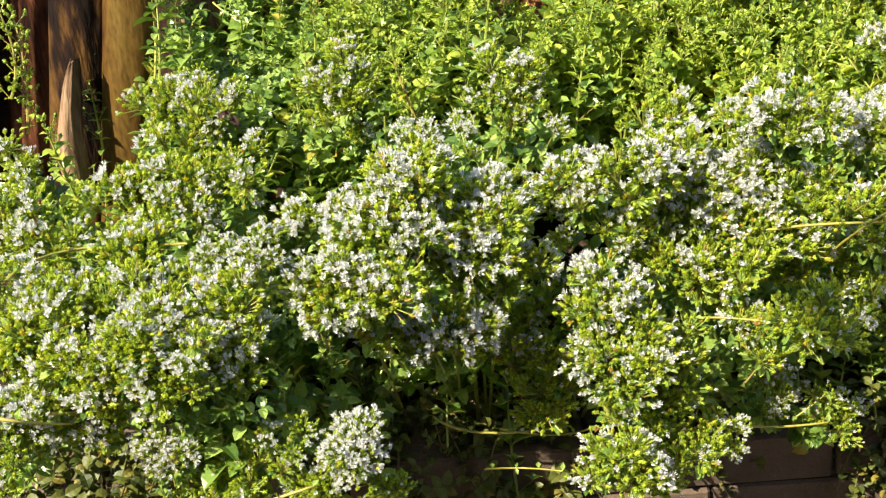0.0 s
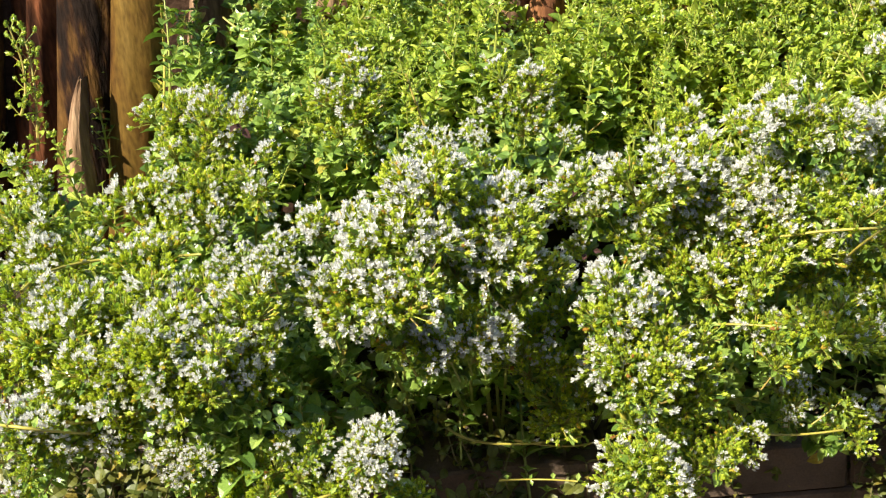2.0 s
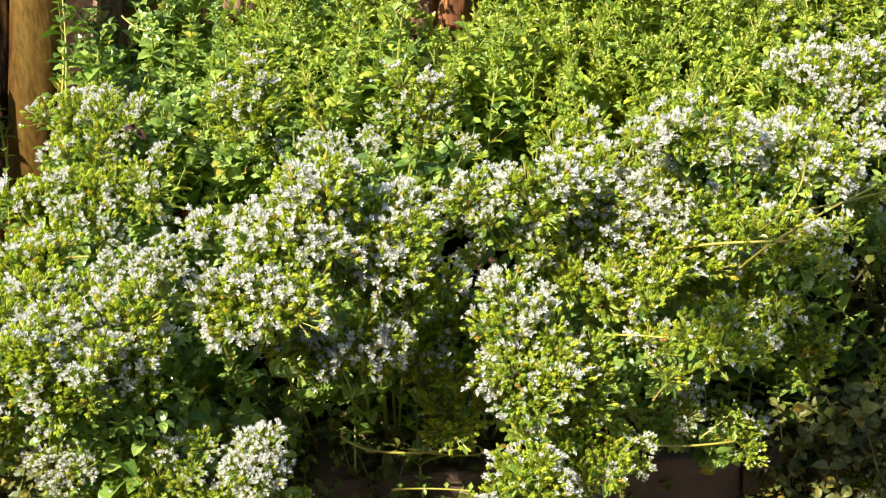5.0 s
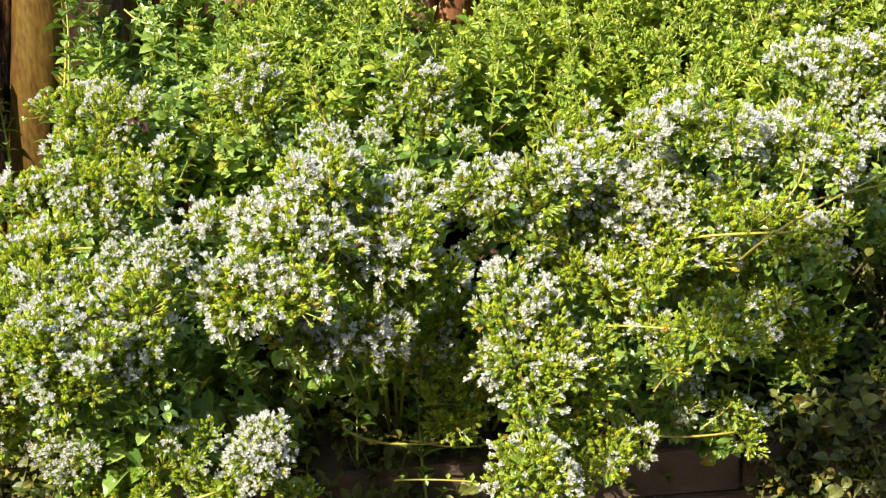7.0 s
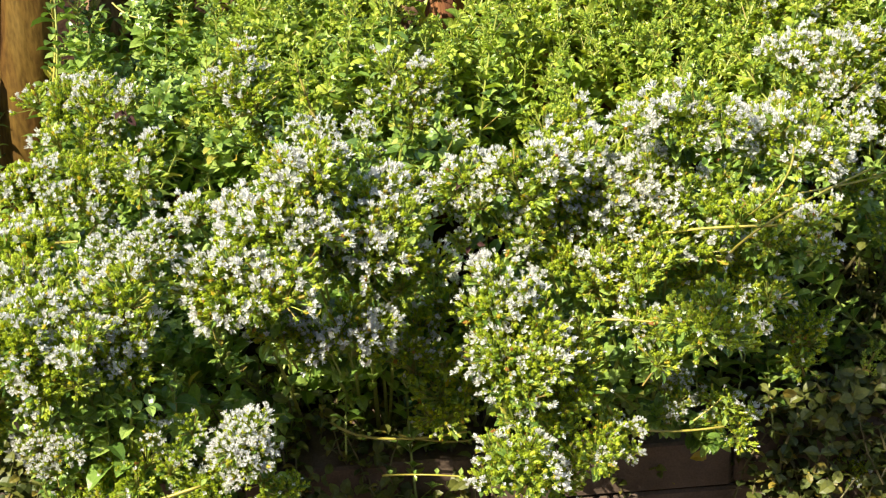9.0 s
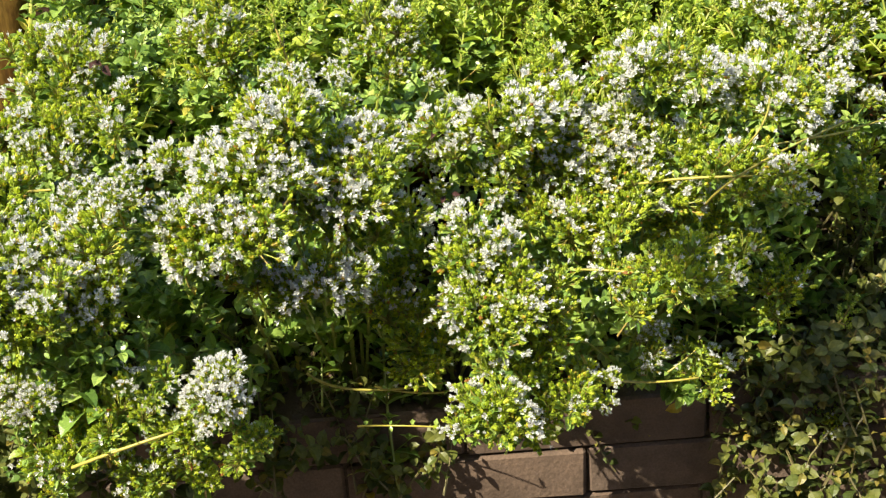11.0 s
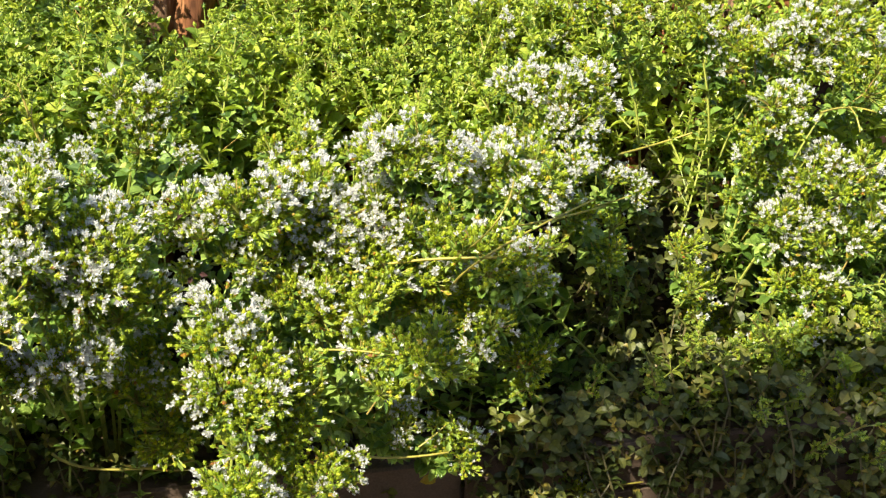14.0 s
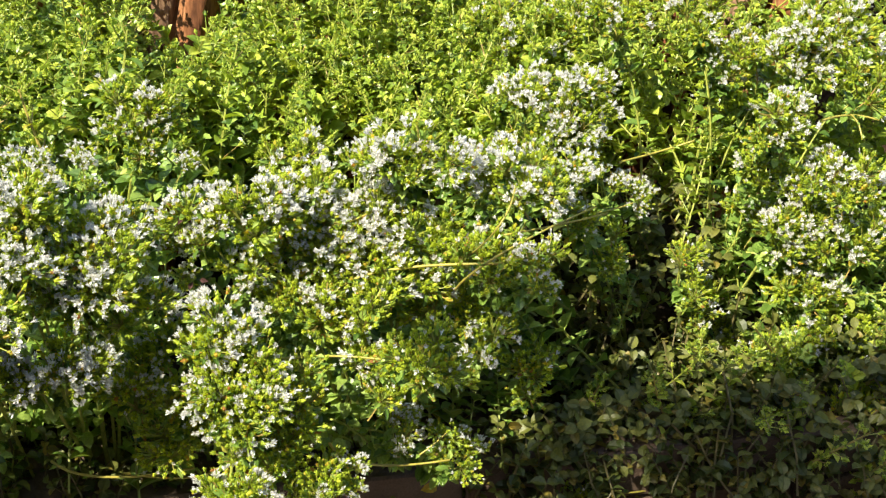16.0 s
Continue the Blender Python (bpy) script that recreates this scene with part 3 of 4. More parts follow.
def fill(owner, kind, n, x0, x1, y0, y1, z0, z1, lean=0.75):
    """Leafy shoots, their tips spread over a patch whose height goes from z0 at the front to z1 at the back."""
    cols = max(1, round(math.sqrt(n * (x1 - x0) / (y1 - y0))))
    rows = math.ceil(n / cols)
    for k in range(n):
        u, v = ((k % cols) + rnd.random()) / cols, ((k // cols) + rnd.random()) / rows
        x, y = x0 + (x1 - x0) * u, y0 + (y1 - y0) * v
        dip = max(1 - abs(x - 0.03 - (gx - 0.03) * (y + 0.88) / 1.42) / gw for gx, gw in GAPS) if y > 0.36 else 0
        low = max(1 - math.hypot(x - hx, y - hy) / hr for hx, hy, hr in HOLLOWS)
        if (low > 0.3 and kind != "low") or dip > 0.3:
            continue
        z = z0 + (z1 - z0) * v - 0.18 * max(0, dip) - (0.0 if kind == "low" else 0.10) * max(0, low) + 0.03 * noise.noise(Vector((x * 9, y * 9, 2))) + rnd.uniform(-0.03, 0.02)
        way = Vector((rnd.uniform(-lean, lean), rnd.uniform(-lean, lean) - 0.25, 1)).normalized()
        ob = part("low_shoot" if kind == "low" else "shoot", rnd.choice(LOW if kind == "low" else SHOOTS[kind]), owner)
        s = rnd.uniform(0.75, 1.2)
        ob.matrix_basis = Matrix.LocRotScale(Vector((x, y, z)), turned(way, rnd.uniform(0, 6.28)).to_quaternion(), Vector((s, s, s)))


def runner(owner, a, b, c, r):
    """A long bare yellowish stem that lies on the mound, with a few small leaves at its joints."""
    g = Geo()
    a, b, c = Vector(a), Vector(b), Vector(c)
    if owner is hanging and b.z < 0.36 and b.x < 0.06:
        # these lie back under the mound
        a, b, c = (STAND + (p - STAND) * 1.05 for p in (a, b, c))
    else:
        # the others lie on top of their mound
        a, b, c = (STAND + (p - STAND) * (reach(owner, p) - 0.006) for p in (a, b, c))
    pts = arc(a, b * 2 - (a + c) / 2, c, 10)
    tube(g, pts, r * 0.85, r * 0.65, 6)
    lv = Geo()
    for p in pts[1::3]:
        for _ in range(2):
            ln = rnd.uniform(0.005, 0.009)
            leaf(lv, p, jitter(1) + Vector((0, 0, 0.4)), Vector((0, -0.3, 1)), ln, ln * 0.6, 0, 0.2)
    ob = part("stem", g.mesh("stem", [RUNNER], True), owner, "bare yellowish stem")
    w = new("leaves", lv.mesh("leaves", [LEAF]))
    w.parent = ob


def sprig(owner, kind, tip, foot):
    """One upright sprig between two places: opposite pairs of ovate leaves, spaced wider down the stem; in bud, with small side branches."""
    tip, foot = Vector(tip), Vector(foot)
    g = Geo()
    size, gap = {"big": (0.023, 0.017), "small": (0.013, 0.012), "bud": (0.010, 0.015)}[kind]
    tall = (tip - foot).length
    pts = arc(foot, (tip + foot) / 2 + jitter(0.2 * tall), tip, 24)
    tube(g, pts, 0.0016, 0.0008, 5, 1)
    way = (tip - foot).normalized()
    a, b = axes(way)
    d, turn = 0.003, rnd.uniform(0, 3)
    while d < tall:
        c = pts[int(24 * (1 - d / tall))]
        grow = min(1.0, 0.3 + d / 0.05)
        for side in (0, math.pi):
            out = a * math.cos(turn + side) + b * math.sin(turn + side)
            ln = size * grow * rnd.uniform(0.8, 1.15)
            leaf(g, c, out + way * rnd.uniform(0.0, 0.6), way, ln, ln * rnd.uniform(0.55, 0.7), 0, rnd.uniform(0.25, 0.6))
            if kind == "bud" or rnd.random() < 0.5:
                up = (way * rnd.uniform(0.8, 1.4) + out).normalized()
                far = rnd.uniform(0.007, 0.02)
                tube(g, [c, c + up * far], 0.0006, 0.0005, 3, 1)
                if kind == "bud":
                    for _ in range(3):
                        o = (up + jitter(0.7)).normalized()
                        spikelet(g, g, c + up * far * rnd.uniform(0.6, 1), o, rnd.uniform(0.005, 0.008), 0, 4)
                else:
                    for _ in range(4):
                        leaf(g, c + up * far, jitter(1) + up * 0.6, way, size * 0.45, size * 0.28, 0)
        d += gap * rnd.uniform(0.6, 1.1) * (0.5 + 0.5 * grow)
        turn += math.pi / 2 + rnd.uniform(-0.3, 0.3)
    part("sprig", g.mesh("sprig", [BUDLEAF if kind == "bud" else LEAF, STEM]), owner)


def stray(owner, at, mat):
    """One withered leaf."""
    g = Geo()
    at = Vector(at)
    for _ in range(2 if mat == DRY else 1):
        ln = rnd.uniform(0.007, 0.011) if mat == DRY else rnd.uniform(0.011, 0.016)
        leaf(g, at + jitter(0.003), Vector((rnd.uniform(-1, 1), -0.4, rnd.uniform(-0.6, 0.5))), Vector((-0.3, -0.8, 0.6)), ln, ln * 0.6, 0, 0.4, 0.3)
    part("withered_leaf", g.mesh("withered_leaf", [mat]), owner, "yellowed leaf" if mat == YELLOW_LEAF else "dry brown leaf")


# flowering stems
spray(front_mid, "W", (-0.072, -0.027, 0.545), 0.027, 0.016, 8)
spray(front_mid, "W", (-0.042, 0.002, 0.509), 0.036, 0.019, 10)
spray(front_mid, "W", (-0.138, -0.018, 0.513), 0.023, 0.013, 6)
spray(front_mid, "W", (-0.090, -0.051, 0.517), 0.033, 0.018, 9)
spray(front_mid, "W", (-0.035, -0.030, 0.490), 0.040, 0.023, 11)
spray(front_mid, "W", (-0.112, -0.082, 0.487), 0.042, 0.022, 12)
spray(front_mid, "W", (-0.069, -0.005, 0.405), 0.049, 0.020, 12)
spray(front_mid, "M", (-0.007, -0.006, 0.456), 0.028, 0.020, 7)
spray(front_mid, "M", (-0.147, -0.080, 0.482), 0.020, 0.016, 5)
spray(front_mid, "M", (-0.021, 0.027, 0.500), 0.020, 0.018, 4)
spray(front_left, "B", (-0.216, -0.055, 0.500), 0.013, 0.014, 4)
spray(front_left, "B", (-0.180, -0.074, 0.516), 0.014, 0.011, 4)
spray(front_left, "M", (-0.211, -0.060, 0.472), 0.025, 0.016, 6)
spray(front_left, "W", (-0.218, -0.077, 0.442), 0.027, 0.020, 9)
spray(front_left, "M", (-0.262, -0.072, 0.438), 0.029, 0.021, 8)
spray(front_left, "M", (-0.317, 0.106, 0.491), 0.031, 0.021, 6)
spray(front_left, "W", (-0.265, 0.088, 0.487), 0.021, 0.014, 3)
spray(front_left, "M", (-0.302, 0.025, 0.475), 0.027, 0.020, 5)
spray(front_left, "M", (-0.272, -0.016, 0.469), 0.026, 0.015, 5)
spray(front_left, "M", (-0.272, -0.111, 0.468), 0.021, 0.014, 6)
spray(front_left, "M", (-0.238, -0.114, 0.459), 0.020, 0.014, 5)
spray(front_left, "M", (-0.264, -0.118, 0.441), 0.020, 0.013, 5)
spray(front_left, "M", (-0.428, 0.180, 0.503), 0.025, 0.018, 3)
spray(front_left, "M", (-0.398, 0.051, 0.497), 0.034, 0.023, 9)
spray(front_left, "W", (-0.373, -0.058, 0.492), 0.025, 0.019, 6)
spray(front_left, "M", (-0.339, -0.077, 0.488), 0.025, 0.018, 7)
spray(front_left, "M", (-0.376, -0.076, 0.462), 0.031, 0.025, 10)
spray(front_left, "M", (-0.331, -0.094, 0.488), 0.024, 0.020, 6)
spray(front_left, "W", (-0.266, -0.073, 0.464), 0.031, 0.019, 8)
spray(front_left, "W", (-0.218, -0.075, 0.445), 0.021, 0.021, 6)
spray(front_left, "W", (-0.358, -0.152, 0.446), 0.021, 0.020, 7)
spray(front_left, "M", (-0.336, -0.136, 0.440), 0.018, 0.018, 5)
spray(front_left, "M", (-0.363, -0.167, 0.422), 0.019, 0.016, 4)
spray(front_left, "M", (-0.315, -0.124, 0.426), 0.024, 0.015, 7)
spray(front_left, "W", (-0.259, -0.108, 0.389), 0.013, 0.012, 3)
spray(front_left, "M", (-0.287, -0.069, 0.487), 0.023, 0.015, 6)
spray(front_left, "M", (-0.279, -0.108, 0.477), 0.020, 0.014, 5)
spray(front_left, "M", (-0.290, -0.135, 0.484), 0.017, 0.012, 4)
spray(front_left, "M", (-0.333, -0.036, 0.487), 0.019, 0.013, 3)
spray(front_left, "M", (-0.302, -0.134, 0.468), 0.027, 0.016, 6)
spray(front_left, "M", (-0.272, -0.094, 0.433), 0.025, 0.014, 5)
spray(front_left, "M", (-0.365, 0.033, 0.478), 0.032, 0.016, 5)
spray(front_left, "M", (-0.295, 0.011, 0.483), 0.027, 0.016, 5)
spray(corner, "B", (-0.121, -0.158, 0.406), 0.017, 0.015, 9)
spray(corner, "M", (-0.146, -0.150, 0.374), 0.018, 0.014, 6)
spray(corner, "M", (-0.172, -0.140, 0.400), 0.014, 0.016, 4)
spray(corner, "G", (-0.112, -0.148, 0.357), 0.018, 0.014, 5)
spray(corner, "G", (-0.207, -0.145, 0.378), 0.022, 0.018, 6)
spray(corner, "M", (-0.180, -0.150, 0.334), 0.018, 0.014, 4)
spray(corner, "G", (-0.148, -0.135, 0.324), 0.018, 0.012, 3)
spray(corner, "M", (-0.243, -0.150, 0.350), 0.022, 0.016, 5)
spray(corner, "B", (-0.254, -0.140, 0.402), 0.013, 0.013, 3)
spray(middle, "W", (0.059, 0.018, 0.512), 0.024, 0.017, 6)
spray(middle, "W", (0.097, 0.023, 0.512), 0.026, 0.020, 7)
spray(middle, "W", (0.145, 0.066, 0.489), 0.035, 0.025, 9)
spray(middle, "M", (0.133, 0.044, 0.460), 0.043, 0.021, 10)
spray(middle, "W", (0.088, 0.020, 0.465), 0.020, 0.017, 5)
spray(middle, "W", (0.041, 0.034, 0.477), 0.013, 0.018, 3)
spray(middle, "W", (0.189, 0.075, 0.471), 0.037, 0.026, 9)
spray(middle, "M", (0.244, 0.085, 0.452), 0.040, 0.026, 9)
spray(middle, "W", (0.235, 0.077, 0.525), 0.030, 0.017, 7)
spray(middle, "W", (0.316, 0.200, 0.456), 0.029, 0.023, 7)
spray(middle, "W", (0.199, 0.104, 0.505), 0.024, 0.016, 5)
spray(middle, "W", (0.330, 0.093, 0.496), 0.028, 0.021, 7)
spray(middle, "W", (0.383, 0.144, 0.474), 0.020, 0.017, 4)
spray(middle, "W", (0.324, 0.028, 0.444), 0.018, 0.017, 5)
spray(middle, "M", (0.299, 0.062, 0.435), 0.028, 0.024, 7)
spray(middle, "M", (0.272, 0.088, 0.386), 0.029, 0.019, 6)
spray(middle, "M", (0.205, 0.054, 0.431), 0.040, 0.021, 8)
spray(middle, "M", (0.143, 0.025, 0.430), 0.039, 0.017, 7)
spray(middle, "G", (0.170, 0.018, 0.413), 0.037, 0.014, 5)
spray(middle, "M", (0.136, 0.135, 0.508), 0.028, 0.016, 4)
spray(middle, "M", (0.188, -0.007, 0.376), 0.022, 0.018, 5)
spray(middle, "G", (0.221, -0.052, 0.412), 0.025, 0.021, 7)
spray(middle, "M", (0.295, 0.074, 0.355), 0.022, 0.020, 5)
spray(middle, "G", (0.348, 0.103, 0.293), 0.025, 0.019, 5)
spray(hanging, "W", (0.072, -0.039, 0.430), 0.027, 0.021, 9)
spray(hanging, "M", (0.081, -0.048, 0.397), 0.032, 0.021, 9)
spray(hanging, "M", (0.042, 0.006, 0.410), 0.025, 0.025, 7)
spray(hanging, "W", (0.077, -0.060, 0.375), 0.022, 0.013, 5)
spray(hanging, "G", (0.123, -0.029, 0.372), 0.025, 0.021, 6)
spray(hanging, "M", (0.001, -0.009, 0.380), 0.025, 0.025, 7)
spray(hanging, "G", (0.028, -0.013, 0.332), 0.025, 0.022, 6)
spray(hanging, "G", (0.105, -0.042, 0.336), 0.029, 0.019, 6)
spray(hanging, "G", (0.131, -0.050, 0.310), 0.025, 0.013, 4)
spray(hanging, "W", (0.162, -0.038, 0.308), 0.014, 0.012, 3)
spray(hanging, "M", (0.070, -0.091, 0.321), 0.028, 0.018, 8)
spray(hanging, "G", (0.106, -0.062, 0.293), 0.020, 0.016, 4)
spray(hanging, "B", (0.213, 0.002, 0.314), 0.016, 0.015, 4)
spray(hanging, "W", (0.250, -0.008, 0.311), 0.015, 0.013, 3)
spray(hanging, "M", (0.262, -0.012, 0.292), 0.017, 0.014, 4)
spray(back_left, "M", (-0.304, 0.197, 0.538), 0.022, 0.014, 5)
spray(back_left, "M", (-0.275, 0.234, 0.544), 0.018, 0.012, 3)
spray(back_left, "M", (-0.250, 0.180, 0.533), 0.025, 0.019, 5)
spray(back_left, "M", (-0.283, 0.170, 0.513), 0.030, 0.017, 5)
spray(back_left, "M", (-0.268, 0.115, 0.500), 0.035, 0.018, 7)
spray(back_left, "M", (-0.220, 0.101, 0.508), 0.023, 0.019, 4)
spray(back_mid, "M", (-0.127, 0.184, 0.576), 0.019, 0.012, 3)
spray(back_mid, "M", (-0.132, 0.169, 0.546), 0.025, 0.022, 6)
spray(back_mid, "M", (-0.132, 0.181, 0.510), 0.022, 0.017, 4)
spray(back_mid, "M", (0.012, 0.133, 0.563), 0.024, 0.012, 4)
spray(back_mid, "M", (0.010, 0.127, 0.540), 0.030, 0.018, 5)
spray(back_mid, "B", (0.042, 0.114, 0.520), 0.009, 0.009, 1)
spray(back_mid, "B", (-0.059, 0.011, 0.563), 0.016, 0.010, 3)
spray(back_mid, "B", (-0.029, 0.071, 0.542), 0.011, 0.009, 2)
spray(back_mid, "M", (-0.029, 0.043, 0.528), 0.013, 0.010, 2)
spray(back_mid, "G", (0.016, 0.049, 0.497), 0.013, 0.014, 2)
spray(right, "W", (0.380, 0.187, 0.520), 0.044, 0.036, 12)
spray(right, "M", (0.390, 0.340, 0.509), 0.035, 0.026, 6)
spray(right, "W", (0.412, 0.188, 0.498), 0.024, 0.024, 6)
spray(right, "W", (0.434, 0.173, 0.449), 0.014, 0.014, 2)
spray(right, "W", (0.469, 0.186, 0.438), 0.017, 0.017, 3)
spray(right, "M", (0.387, 0.113, 0.448), 0.020, 0.015, 3)
spray(right, "M", (0.377, 0.135, 0.469), 0.018, 0.018, 3)
spray(right, "G", (0.423, 0.138, 0.399), 0.020, 0.021, 4)
spray(right, "G", (0.512, 0.136, 0.369), 0.020, 0.026, 5)
spray(right, "M", (0.529, 0.144, 0.323), 0.019, 0.021, 4)
spray(right, "M", (0.608, 0.225, 0.390), 0.023, 0.023, 4)
spray(right, "W", (0.634, 0.172, 0.397), 0.045, 0.033, 10)
spray(right, "W", (0.667, 0.157, 0.444), 0.038, 0.023, 8)
spray(right, "M", (0.686, 0.150, 0.386), 0.033, 0.025, 6)
spray(right, "W", (0.601, 0.167, 0.505), 0.029, 0.024, 6)
spray(right, "M", (0.618, 0.276, 0.496), 0.032, 0.029, 6)
spray(right, "M", (0.635, 0.246, 0.541), 0.039, 0.025, 7)
spray(right, "W", (0.677, 0.243, 0.570), 0.042, 0.023, 8)
spray(right, "M", (0.578, 0.266, 0.540), 0.028, 0.020, 5)
spray(right, "M", (0.547, 0.260, 0.581), 0.033, 0.022, 5)
spray(right, "M", (0.713, 0.226, 0.521), 0.028, 0.028, 5)
spray(right, "M", (0.602, 0.196, 0.449), 0.022, 0.014, 3)
spray(right, "M", (0.656, 0.155, 0.328), 0.040, 0.024, 6)
spray(right, "G", (0.683, 0.132, 0.281), 0.043, 0.030, 8)
spray(right, "G", (0.613, 0.124, 0.272), 0.034, 0.025, 6)
spray(right, "G", (0.549, 0.167, 0.259), 0.029, 0.023, 5)
spray(right, "G", (0.643, 0.086, 0.240), 0.039, 0.025, 6)
spray(right, "G", (0.688, 0.076, 0.229), 0.028, 0.028, 5)
spray(right, "G", (0.546, 0.116, 0.166), 0.029, 0.023, 5)
spray(right, "M", (0.386, 0.050, 0.196), 0.020, 0.018, 5)
spray(right, "G", (0.492, 0.109, 0.201), 0.022, 0.017, 3)
spray(right, "M", (0.362, 0.356, 0.547), 0.035, 0.023, 5)
spray(right, "M", (0.437, 0.364, 0.542), 0.035, 0.023, 4)
spray(right, "M", (0.464, 0.270, 0.586), 0.033, 0.019, 4)
# visible stems
runner(middle, (0.106, -0.027, 0.412), (0.150, -0.003, 0.397), (0.193, -0.013, 0.396), 0.0013)
runner(middle, (0.162, 0.040, 0.431), (0.209, 0.055, 0.440), (0.304, 0.041, 0.446), 0.0016)
runner(middle, (0.272, 0.088, 0.394), (0.296, 0.035, 0.456), (0.417, 0.146, 0.444), 0.0013)
runner(middle, (0.163, 0.063, 0.481), (0.178, 0.068, 0.480), (0.203, 0.084, 0.483), 0.0011)
runner(middle, (0.320, 0.075, 0.499), (0.295, 0.023, 0.491), (0.281, 0.074, 0.438), 0.0010)
runner(front_left, (-0.322, 0.034, 0.483), (-0.290, 0.038, 0.481), (-0.251, 0.015, 0.491), 0.0014)
runner(front_left, (-0.361, -0.077, 0.519), (-0.351, 0.023, 0.489), (-0.260, 0.022, 0.487), 0.0016)
runner(front_left, (-0.320, -0.161, 0.460), (-0.312, -0.123, 0.434), (-0.293, -0.101, 0.425), 0.0015)
runner(front_left, (-0.356, -0.184, 0.478), (-0.325, -0.190, 0.474), (-0.317, -0.136, 0.433), 0.0015)
runner(front_mid, (-0.192, -0.074, 0.491), (-0.181, -0.074, 0.484), (-0.171, -0.077, 0.481), 0.0014)
runner(front_mid, (-0.181, -0.079, 0.514), (-0.179, -0.078, 0.499), (-0.181, -0.074, 0.484), 0.0011)
runner(front_mid, (-0.074, -0.032, 0.520), (-0.054, -0.014, 0.517), (-0.038, -0.007, 0.503), 0.0012)
runner(back_mid, (-0.059, 0.003, 0.560), (-0.055, -0.014, 0.549), (-0.052, -0.014, 0.531), 0.0011)
runner(hanging, (-0.070, -0.023, 0.334), (-0.031, -0.031, 0.320), (0.038, -0.026, 0.317), 0.0014)
runner(hanging, (-0.159, -0.019, 0.351), (-0.127, -0.025, 0.348), (-0.105, -0.026, 0.347), 0.0012)
runner(hanging, (-0.017, -0.018, 0.313), (0.029, -0.013, 0.299), (0.059, -0.051, 0.333), 0.0012)
runner(hanging, (0.148, -0.040, 0.339), (0.181, -0.025, 0.304), (0.248, -0.021, 0.298), 0.0014)
runner(hanging, (0.221, -0.014, 0.299), (0.236, -0.012, 0.309), (0.247, -0.010, 0.318), 0.0009)
runner(hanging, (-0.032, -0.053, 0.300), (-0.001, -0.041, 0.289), (0.029, -0.073, 0.308), 0.0010)
runner(corner, (-0.224, -0.165, 0.362), (-0.190, -0.172, 0.378), (-0.150, -0.172, 0.390), 0.0016)
runner(right, (0.450, 0.195, 0.465), (0.502, 0.230, 0.459), (0.536, 0.223, 0.472), 0.0014)
runner(right, (0.427, 0.150, 0.434), (0.357, 0.065, 0.467), (0.295, 0.017, 0.484), 0.0012)
runner(right, (0.503, 0.146, 0.216), (0.561, 0.170, 0.215), (0.587, 0.131, 0.270), 0.0011)
runner(right, (0.399, 0.070, 0.183), (0.444, 0.052, 0.187), (0.544, 0.108, 0.155), 0.0012)
runner(right, (0.496, 0.080, 0.174), (0.570, 0.116, 0.173), (0.595, 0.091, 0.216), 0.0011)
runner(right, (0.643, 0.176, 0.505), (0.680, 0.191, 0.503), (0.708, 0.186, 0.498), 0.0013)
runner(right, (0.674, 0.192, 0.506), (0.684, 0.186, 0.499), (0.686, 0.173, 0.484), 0.0012)
runner(right, (0.413, 0.141, 0.439), (0.441, 0.160, 0.434), (0.462, 0.173, 0.433), 0.0010)
runner(back_left, (-0.318, 0.328, 0.610), (-0.345, 0.396, 0.520), (-0.312, 0.191, 0.512), 0.0018)
runner(back_left, (-0.252, 0.281, 0.604), (-0.239, 0.270, 0.596), (-0.228, 0.266, 0.593), 0.0012)
# single upright sprigs and stray leaves
sprig(back_left, "big", (-0.311, 0.319, 0.629), (-0.331, 0.264, 0.479))
sprig(back_left, "bud", (-0.455, 0.321, 0.598), (-0.456, 0.286, 0.488))
sprig(back_left, "bud", (-0.461, 0.305, 0.609), (-0.463, 0.284, 0.526))
sprig(back_left, "small", (-0.439, 0.455, 0.505), (-0.432, 0.427, 0.406))
sprig(back_left, "big", (-0.297, 0.329, 0.591), (-0.305, 0.305, 0.502))
sprig(back_left, "big", (-0.281, 0.315, 0.577), (-0.288, 0.293, 0.493))
sprig(front_left, "small", (-0.438, 0.313, 0.475), (-0.427, 0.303, 0.410))
sprig(front_left, "big", (-0.198, -0.128, 0.438), (-0.216, -0.136, 0.380))
sprig(front_left, "big", (-0.214, -0.130, 0.430), (-0.214, -0.140, 0.370))
sprig(front_left, "big", (-0.168, -0.104, 0.440), (-0.172, -0.106, 0.398))
sprig(corner, "big", (-0.196, -0.140, 0.438), (-0.208, -0.130, 0.372))
sprig(corner, "big", (-0.228, -0.140, 0.424), (-0.232, -0.130, 0.365))
sprig(corner, "small", (-0.262, -0.150, 0.388), (-0.262, -0.140, 0.330))
sprig(front_mid, "small", (0.017, 0.060, 0.502), (0.016, 0.060, 0.456))
sprig(back_mid, "bud", (-0.084, 0.180, 0.567), (-0.059, 0.159, 0.481))
sprig(back_mid, "big", (0.003, 0.276, 0.586), (-0.009, 0.265, 0.519))
sprig(back_mid, "big", (-0.037, 0.278, 0.567), (-0.043, 0.264, 0.494))
sprig(back_mid, "big", (-0.167, 0.312, 0.588), (-0.172, 0.302, 0.524))
sprig(back_mid, "big", (-0.091, 0.089, 0.553), (-0.089, 0.085, 0.500))
sprig(right, "small", (0.456, 0.152, 0.359), (0.443, 0.148, 0.300))
stray(right, (0.386, 0.141, 0.289), YELLOW_LEAF)
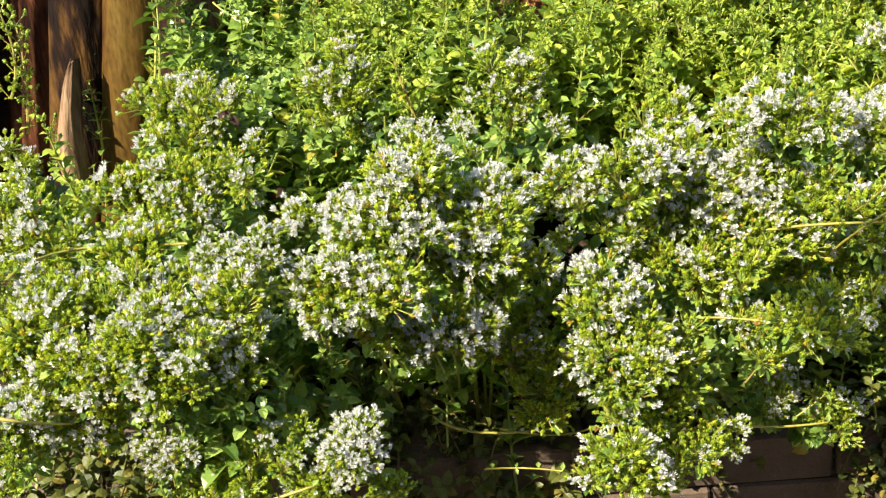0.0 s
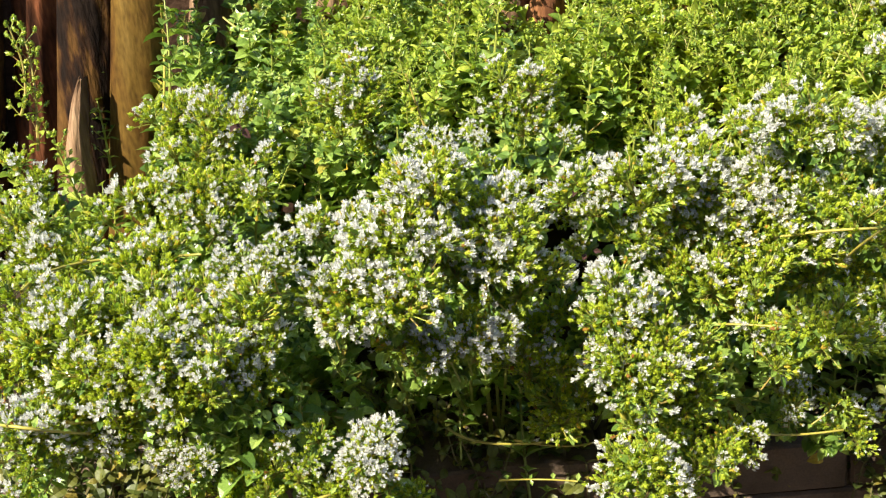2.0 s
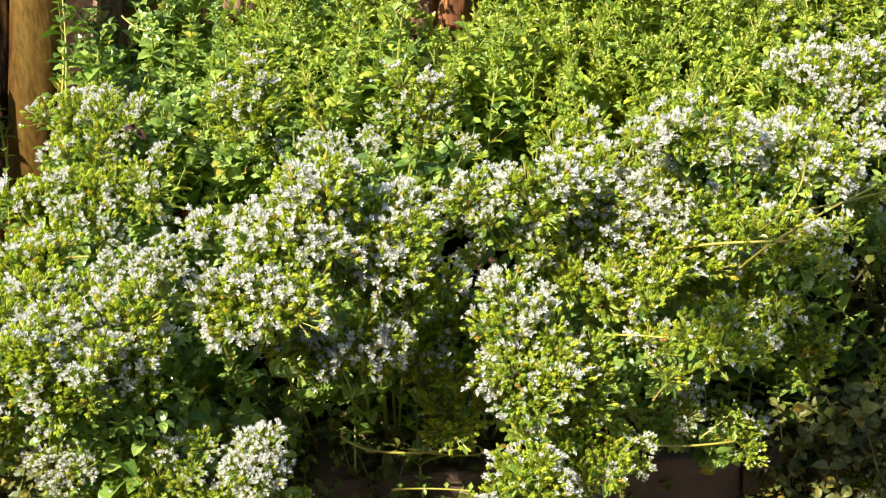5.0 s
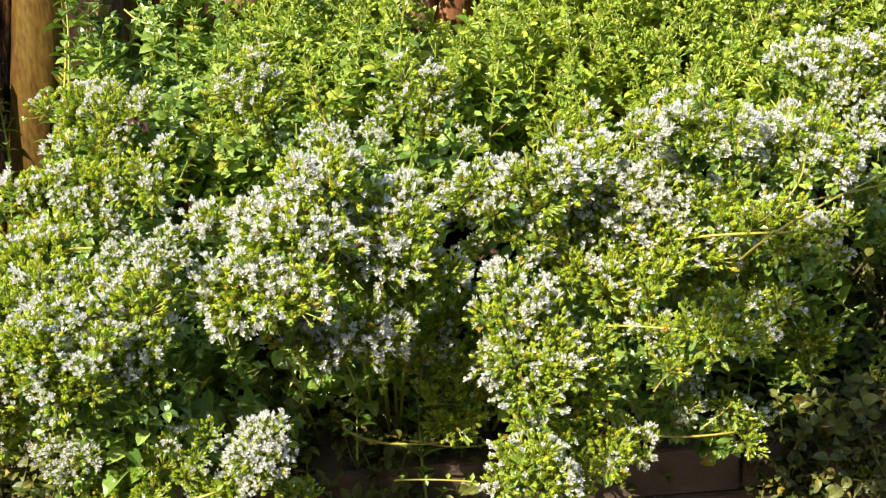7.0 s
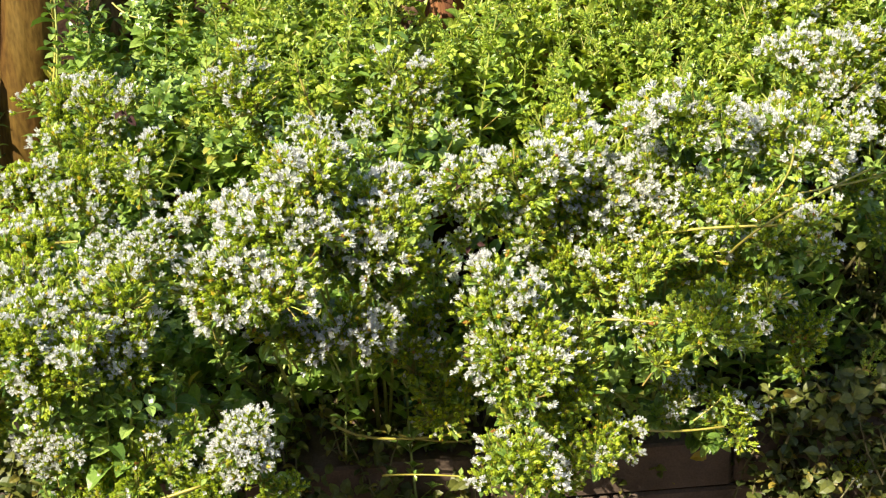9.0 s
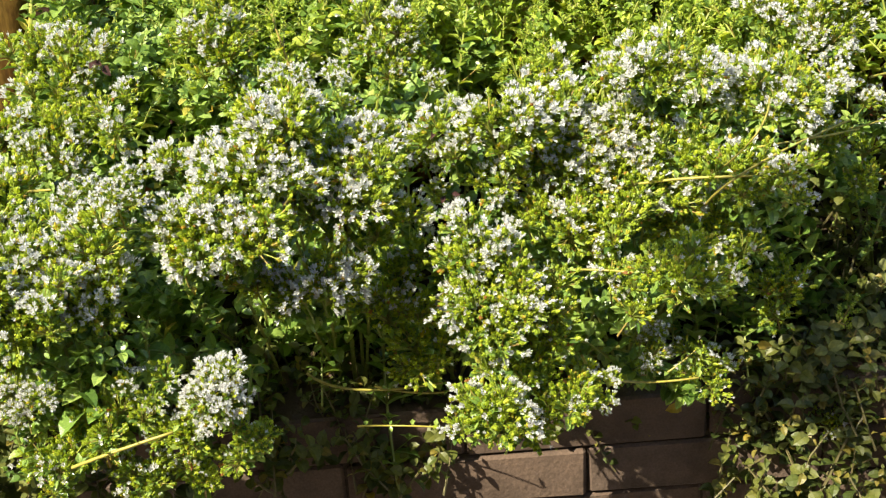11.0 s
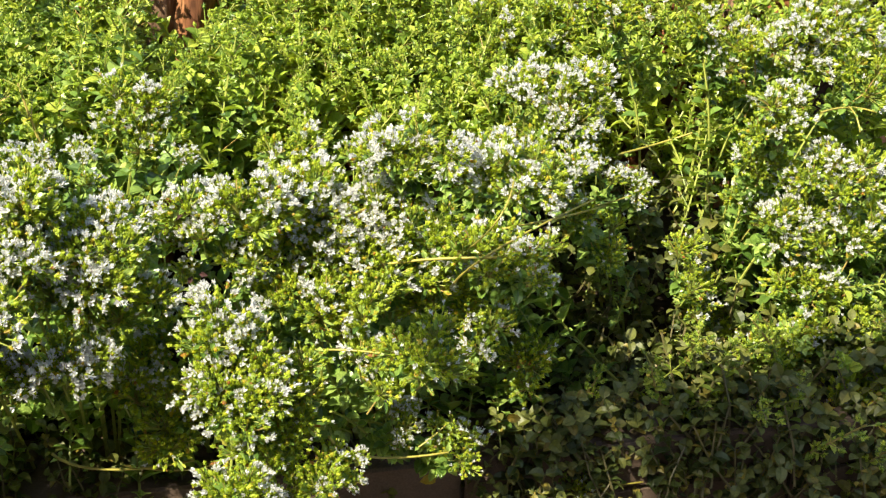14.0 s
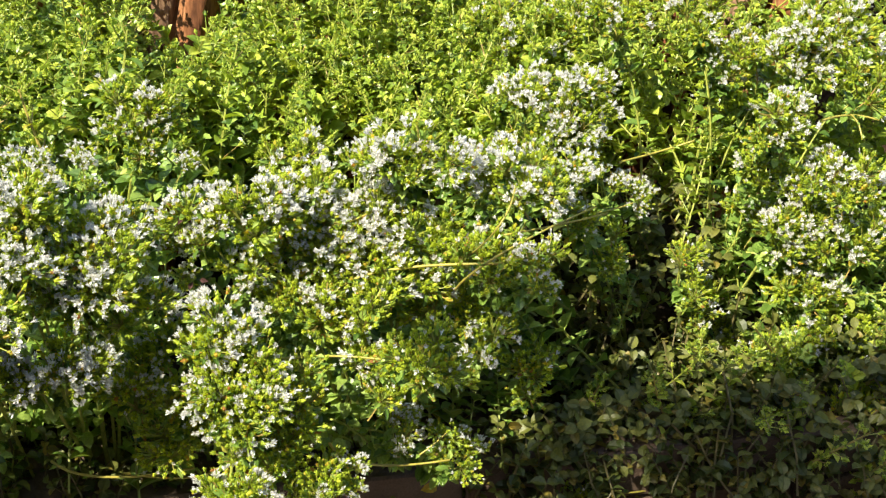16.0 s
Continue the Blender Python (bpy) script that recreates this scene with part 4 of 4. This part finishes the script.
stray(right, (0.571, 0.106, 0.156), YELLOW_LEAF)
stray(back_mid, (-0.150, 0.200, 0.472), YELLOW_LEAF)
stray(hanging, (0.246, 0.030, 0.232), YELLOW_LEAF)
stray(right, (0.302, 0.012, 0.307), YELLOW_LEAF)
stray(right, (0.624, 0.064, 0.217), YELLOW_LEAF)
stray(back_left, (-0.230, 0.166, 0.536), DRY)
stray(back_left, (-0.237, 0.168, 0.538), DRY)
stray(right, (0.356, 0.391, 0.432), DRY)
stray(hanging, (-0.125, -0.110, 0.392), DRY)
stray(middle, (0.166, 0.040, 0.460), DRY)
stray(middle, (0.046, 0.010, 0.518), DRY)
stray(middle, (0.052, 0.000, 0.470), DRY)


# leafy shoots between them
fill(back_left, "leafy", 42, -0.48, -0.16, 0.16, 0.34, 0.41, 0.43)
fill(back_left, "leafy", 125, -0.33, -0.13, 0.24, 0.52, 0.49, 0.58)
fill(back_left, "budding", 7, -0.49, -0.42, 0.16, 0.30, 0.47, 0.52, 0.2)
fill(back_mid, "leafy", 155, -0.20, 0.12, 0.18, 0.52, 0.48, 0.57)
fill(back_mid, "budding", 140, -0.18, 0.12, 0.25, 0.54, 0.53, 0.62)
fill(back_right, "budding", 160, 0.12, 0.31, 0.24, 0.54, 0.50, 0.62)
fill(back_far, "budding", 160, 0.31, 0.52, 0.24, 0.54, 0.50, 0.62)
fill(back_right, "leafy", 90, 0.04, 0.40, 0.15, 0.34, 0.39, 0.49)
fill(right, "budding", 105, 0.50, 0.75, 0.25, 0.54, 0.46, 0.60)
fill(far_right, "budding", 84, 0.75, 1.0, 0.25, 0.54, 0.46, 0.60)
fill(right, "leafy", 50, 0.58, 0.80, 0.14, 0.34, 0.32, 0.46)
fill(far_right, "leafy", 45, 0.80, 1.0, 0.14, 0.34, 0.32, 0.46)
fill(front_left, "leafy", 64, -0.43, -0.14, 0.06, 0.20, 0.38, 0.42)
fill(front_mid, "leafy", 50, -0.16, 0.02, 0.08, 0.20, 0.34, 0.40)
fill(middle, "leafy", 70, 0.08, 0.36, 0.09, 0.20, 0.34, 0.41)
# Low shoots, coloured shade-dark, fill the room under and below the mounds.
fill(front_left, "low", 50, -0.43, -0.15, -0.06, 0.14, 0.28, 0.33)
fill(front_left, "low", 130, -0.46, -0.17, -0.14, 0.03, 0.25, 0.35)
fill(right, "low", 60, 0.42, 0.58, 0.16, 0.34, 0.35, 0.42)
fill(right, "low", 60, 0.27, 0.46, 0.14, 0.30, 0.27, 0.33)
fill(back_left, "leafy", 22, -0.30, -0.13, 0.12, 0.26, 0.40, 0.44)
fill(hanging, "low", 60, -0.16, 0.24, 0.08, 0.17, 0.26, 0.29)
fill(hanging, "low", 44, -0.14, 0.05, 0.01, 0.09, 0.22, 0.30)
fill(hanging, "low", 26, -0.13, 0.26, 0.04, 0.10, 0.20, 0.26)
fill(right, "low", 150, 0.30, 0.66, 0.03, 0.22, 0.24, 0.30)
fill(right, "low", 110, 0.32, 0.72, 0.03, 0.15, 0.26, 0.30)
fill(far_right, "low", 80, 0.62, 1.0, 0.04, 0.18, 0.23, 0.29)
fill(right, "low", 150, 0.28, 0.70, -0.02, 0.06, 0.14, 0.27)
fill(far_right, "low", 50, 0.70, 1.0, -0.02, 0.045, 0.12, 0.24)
fill(right, "leafy", 14, 0.52, 1.0, 0.05, 0.18, 0.27, 0.32, 1.2)
fill(right, "budding", 20, 0.50, 1.0, 0.04, 0.16, 0.28, 0.36, 1.2)

# thin straggling stems over the edge at the bed's end
for k in range(26):
    x, y = 0.44 + 0.5 * k / 26, rnd.uniform(-0.06, 0.10)
    tip = Vector((x + rnd.uniform(-0.05, 0.05), y, rnd.uniform(0.15, 0.34) + 0.3 * y))
    sprig(right if x < 0.7 else far_right, "bud", tip, tip + Vector((rnd.uniform(-0.13, 0.13), rnd.uniform(0.03, 0.10), -rnd.uniform(0.05, 0.11))))
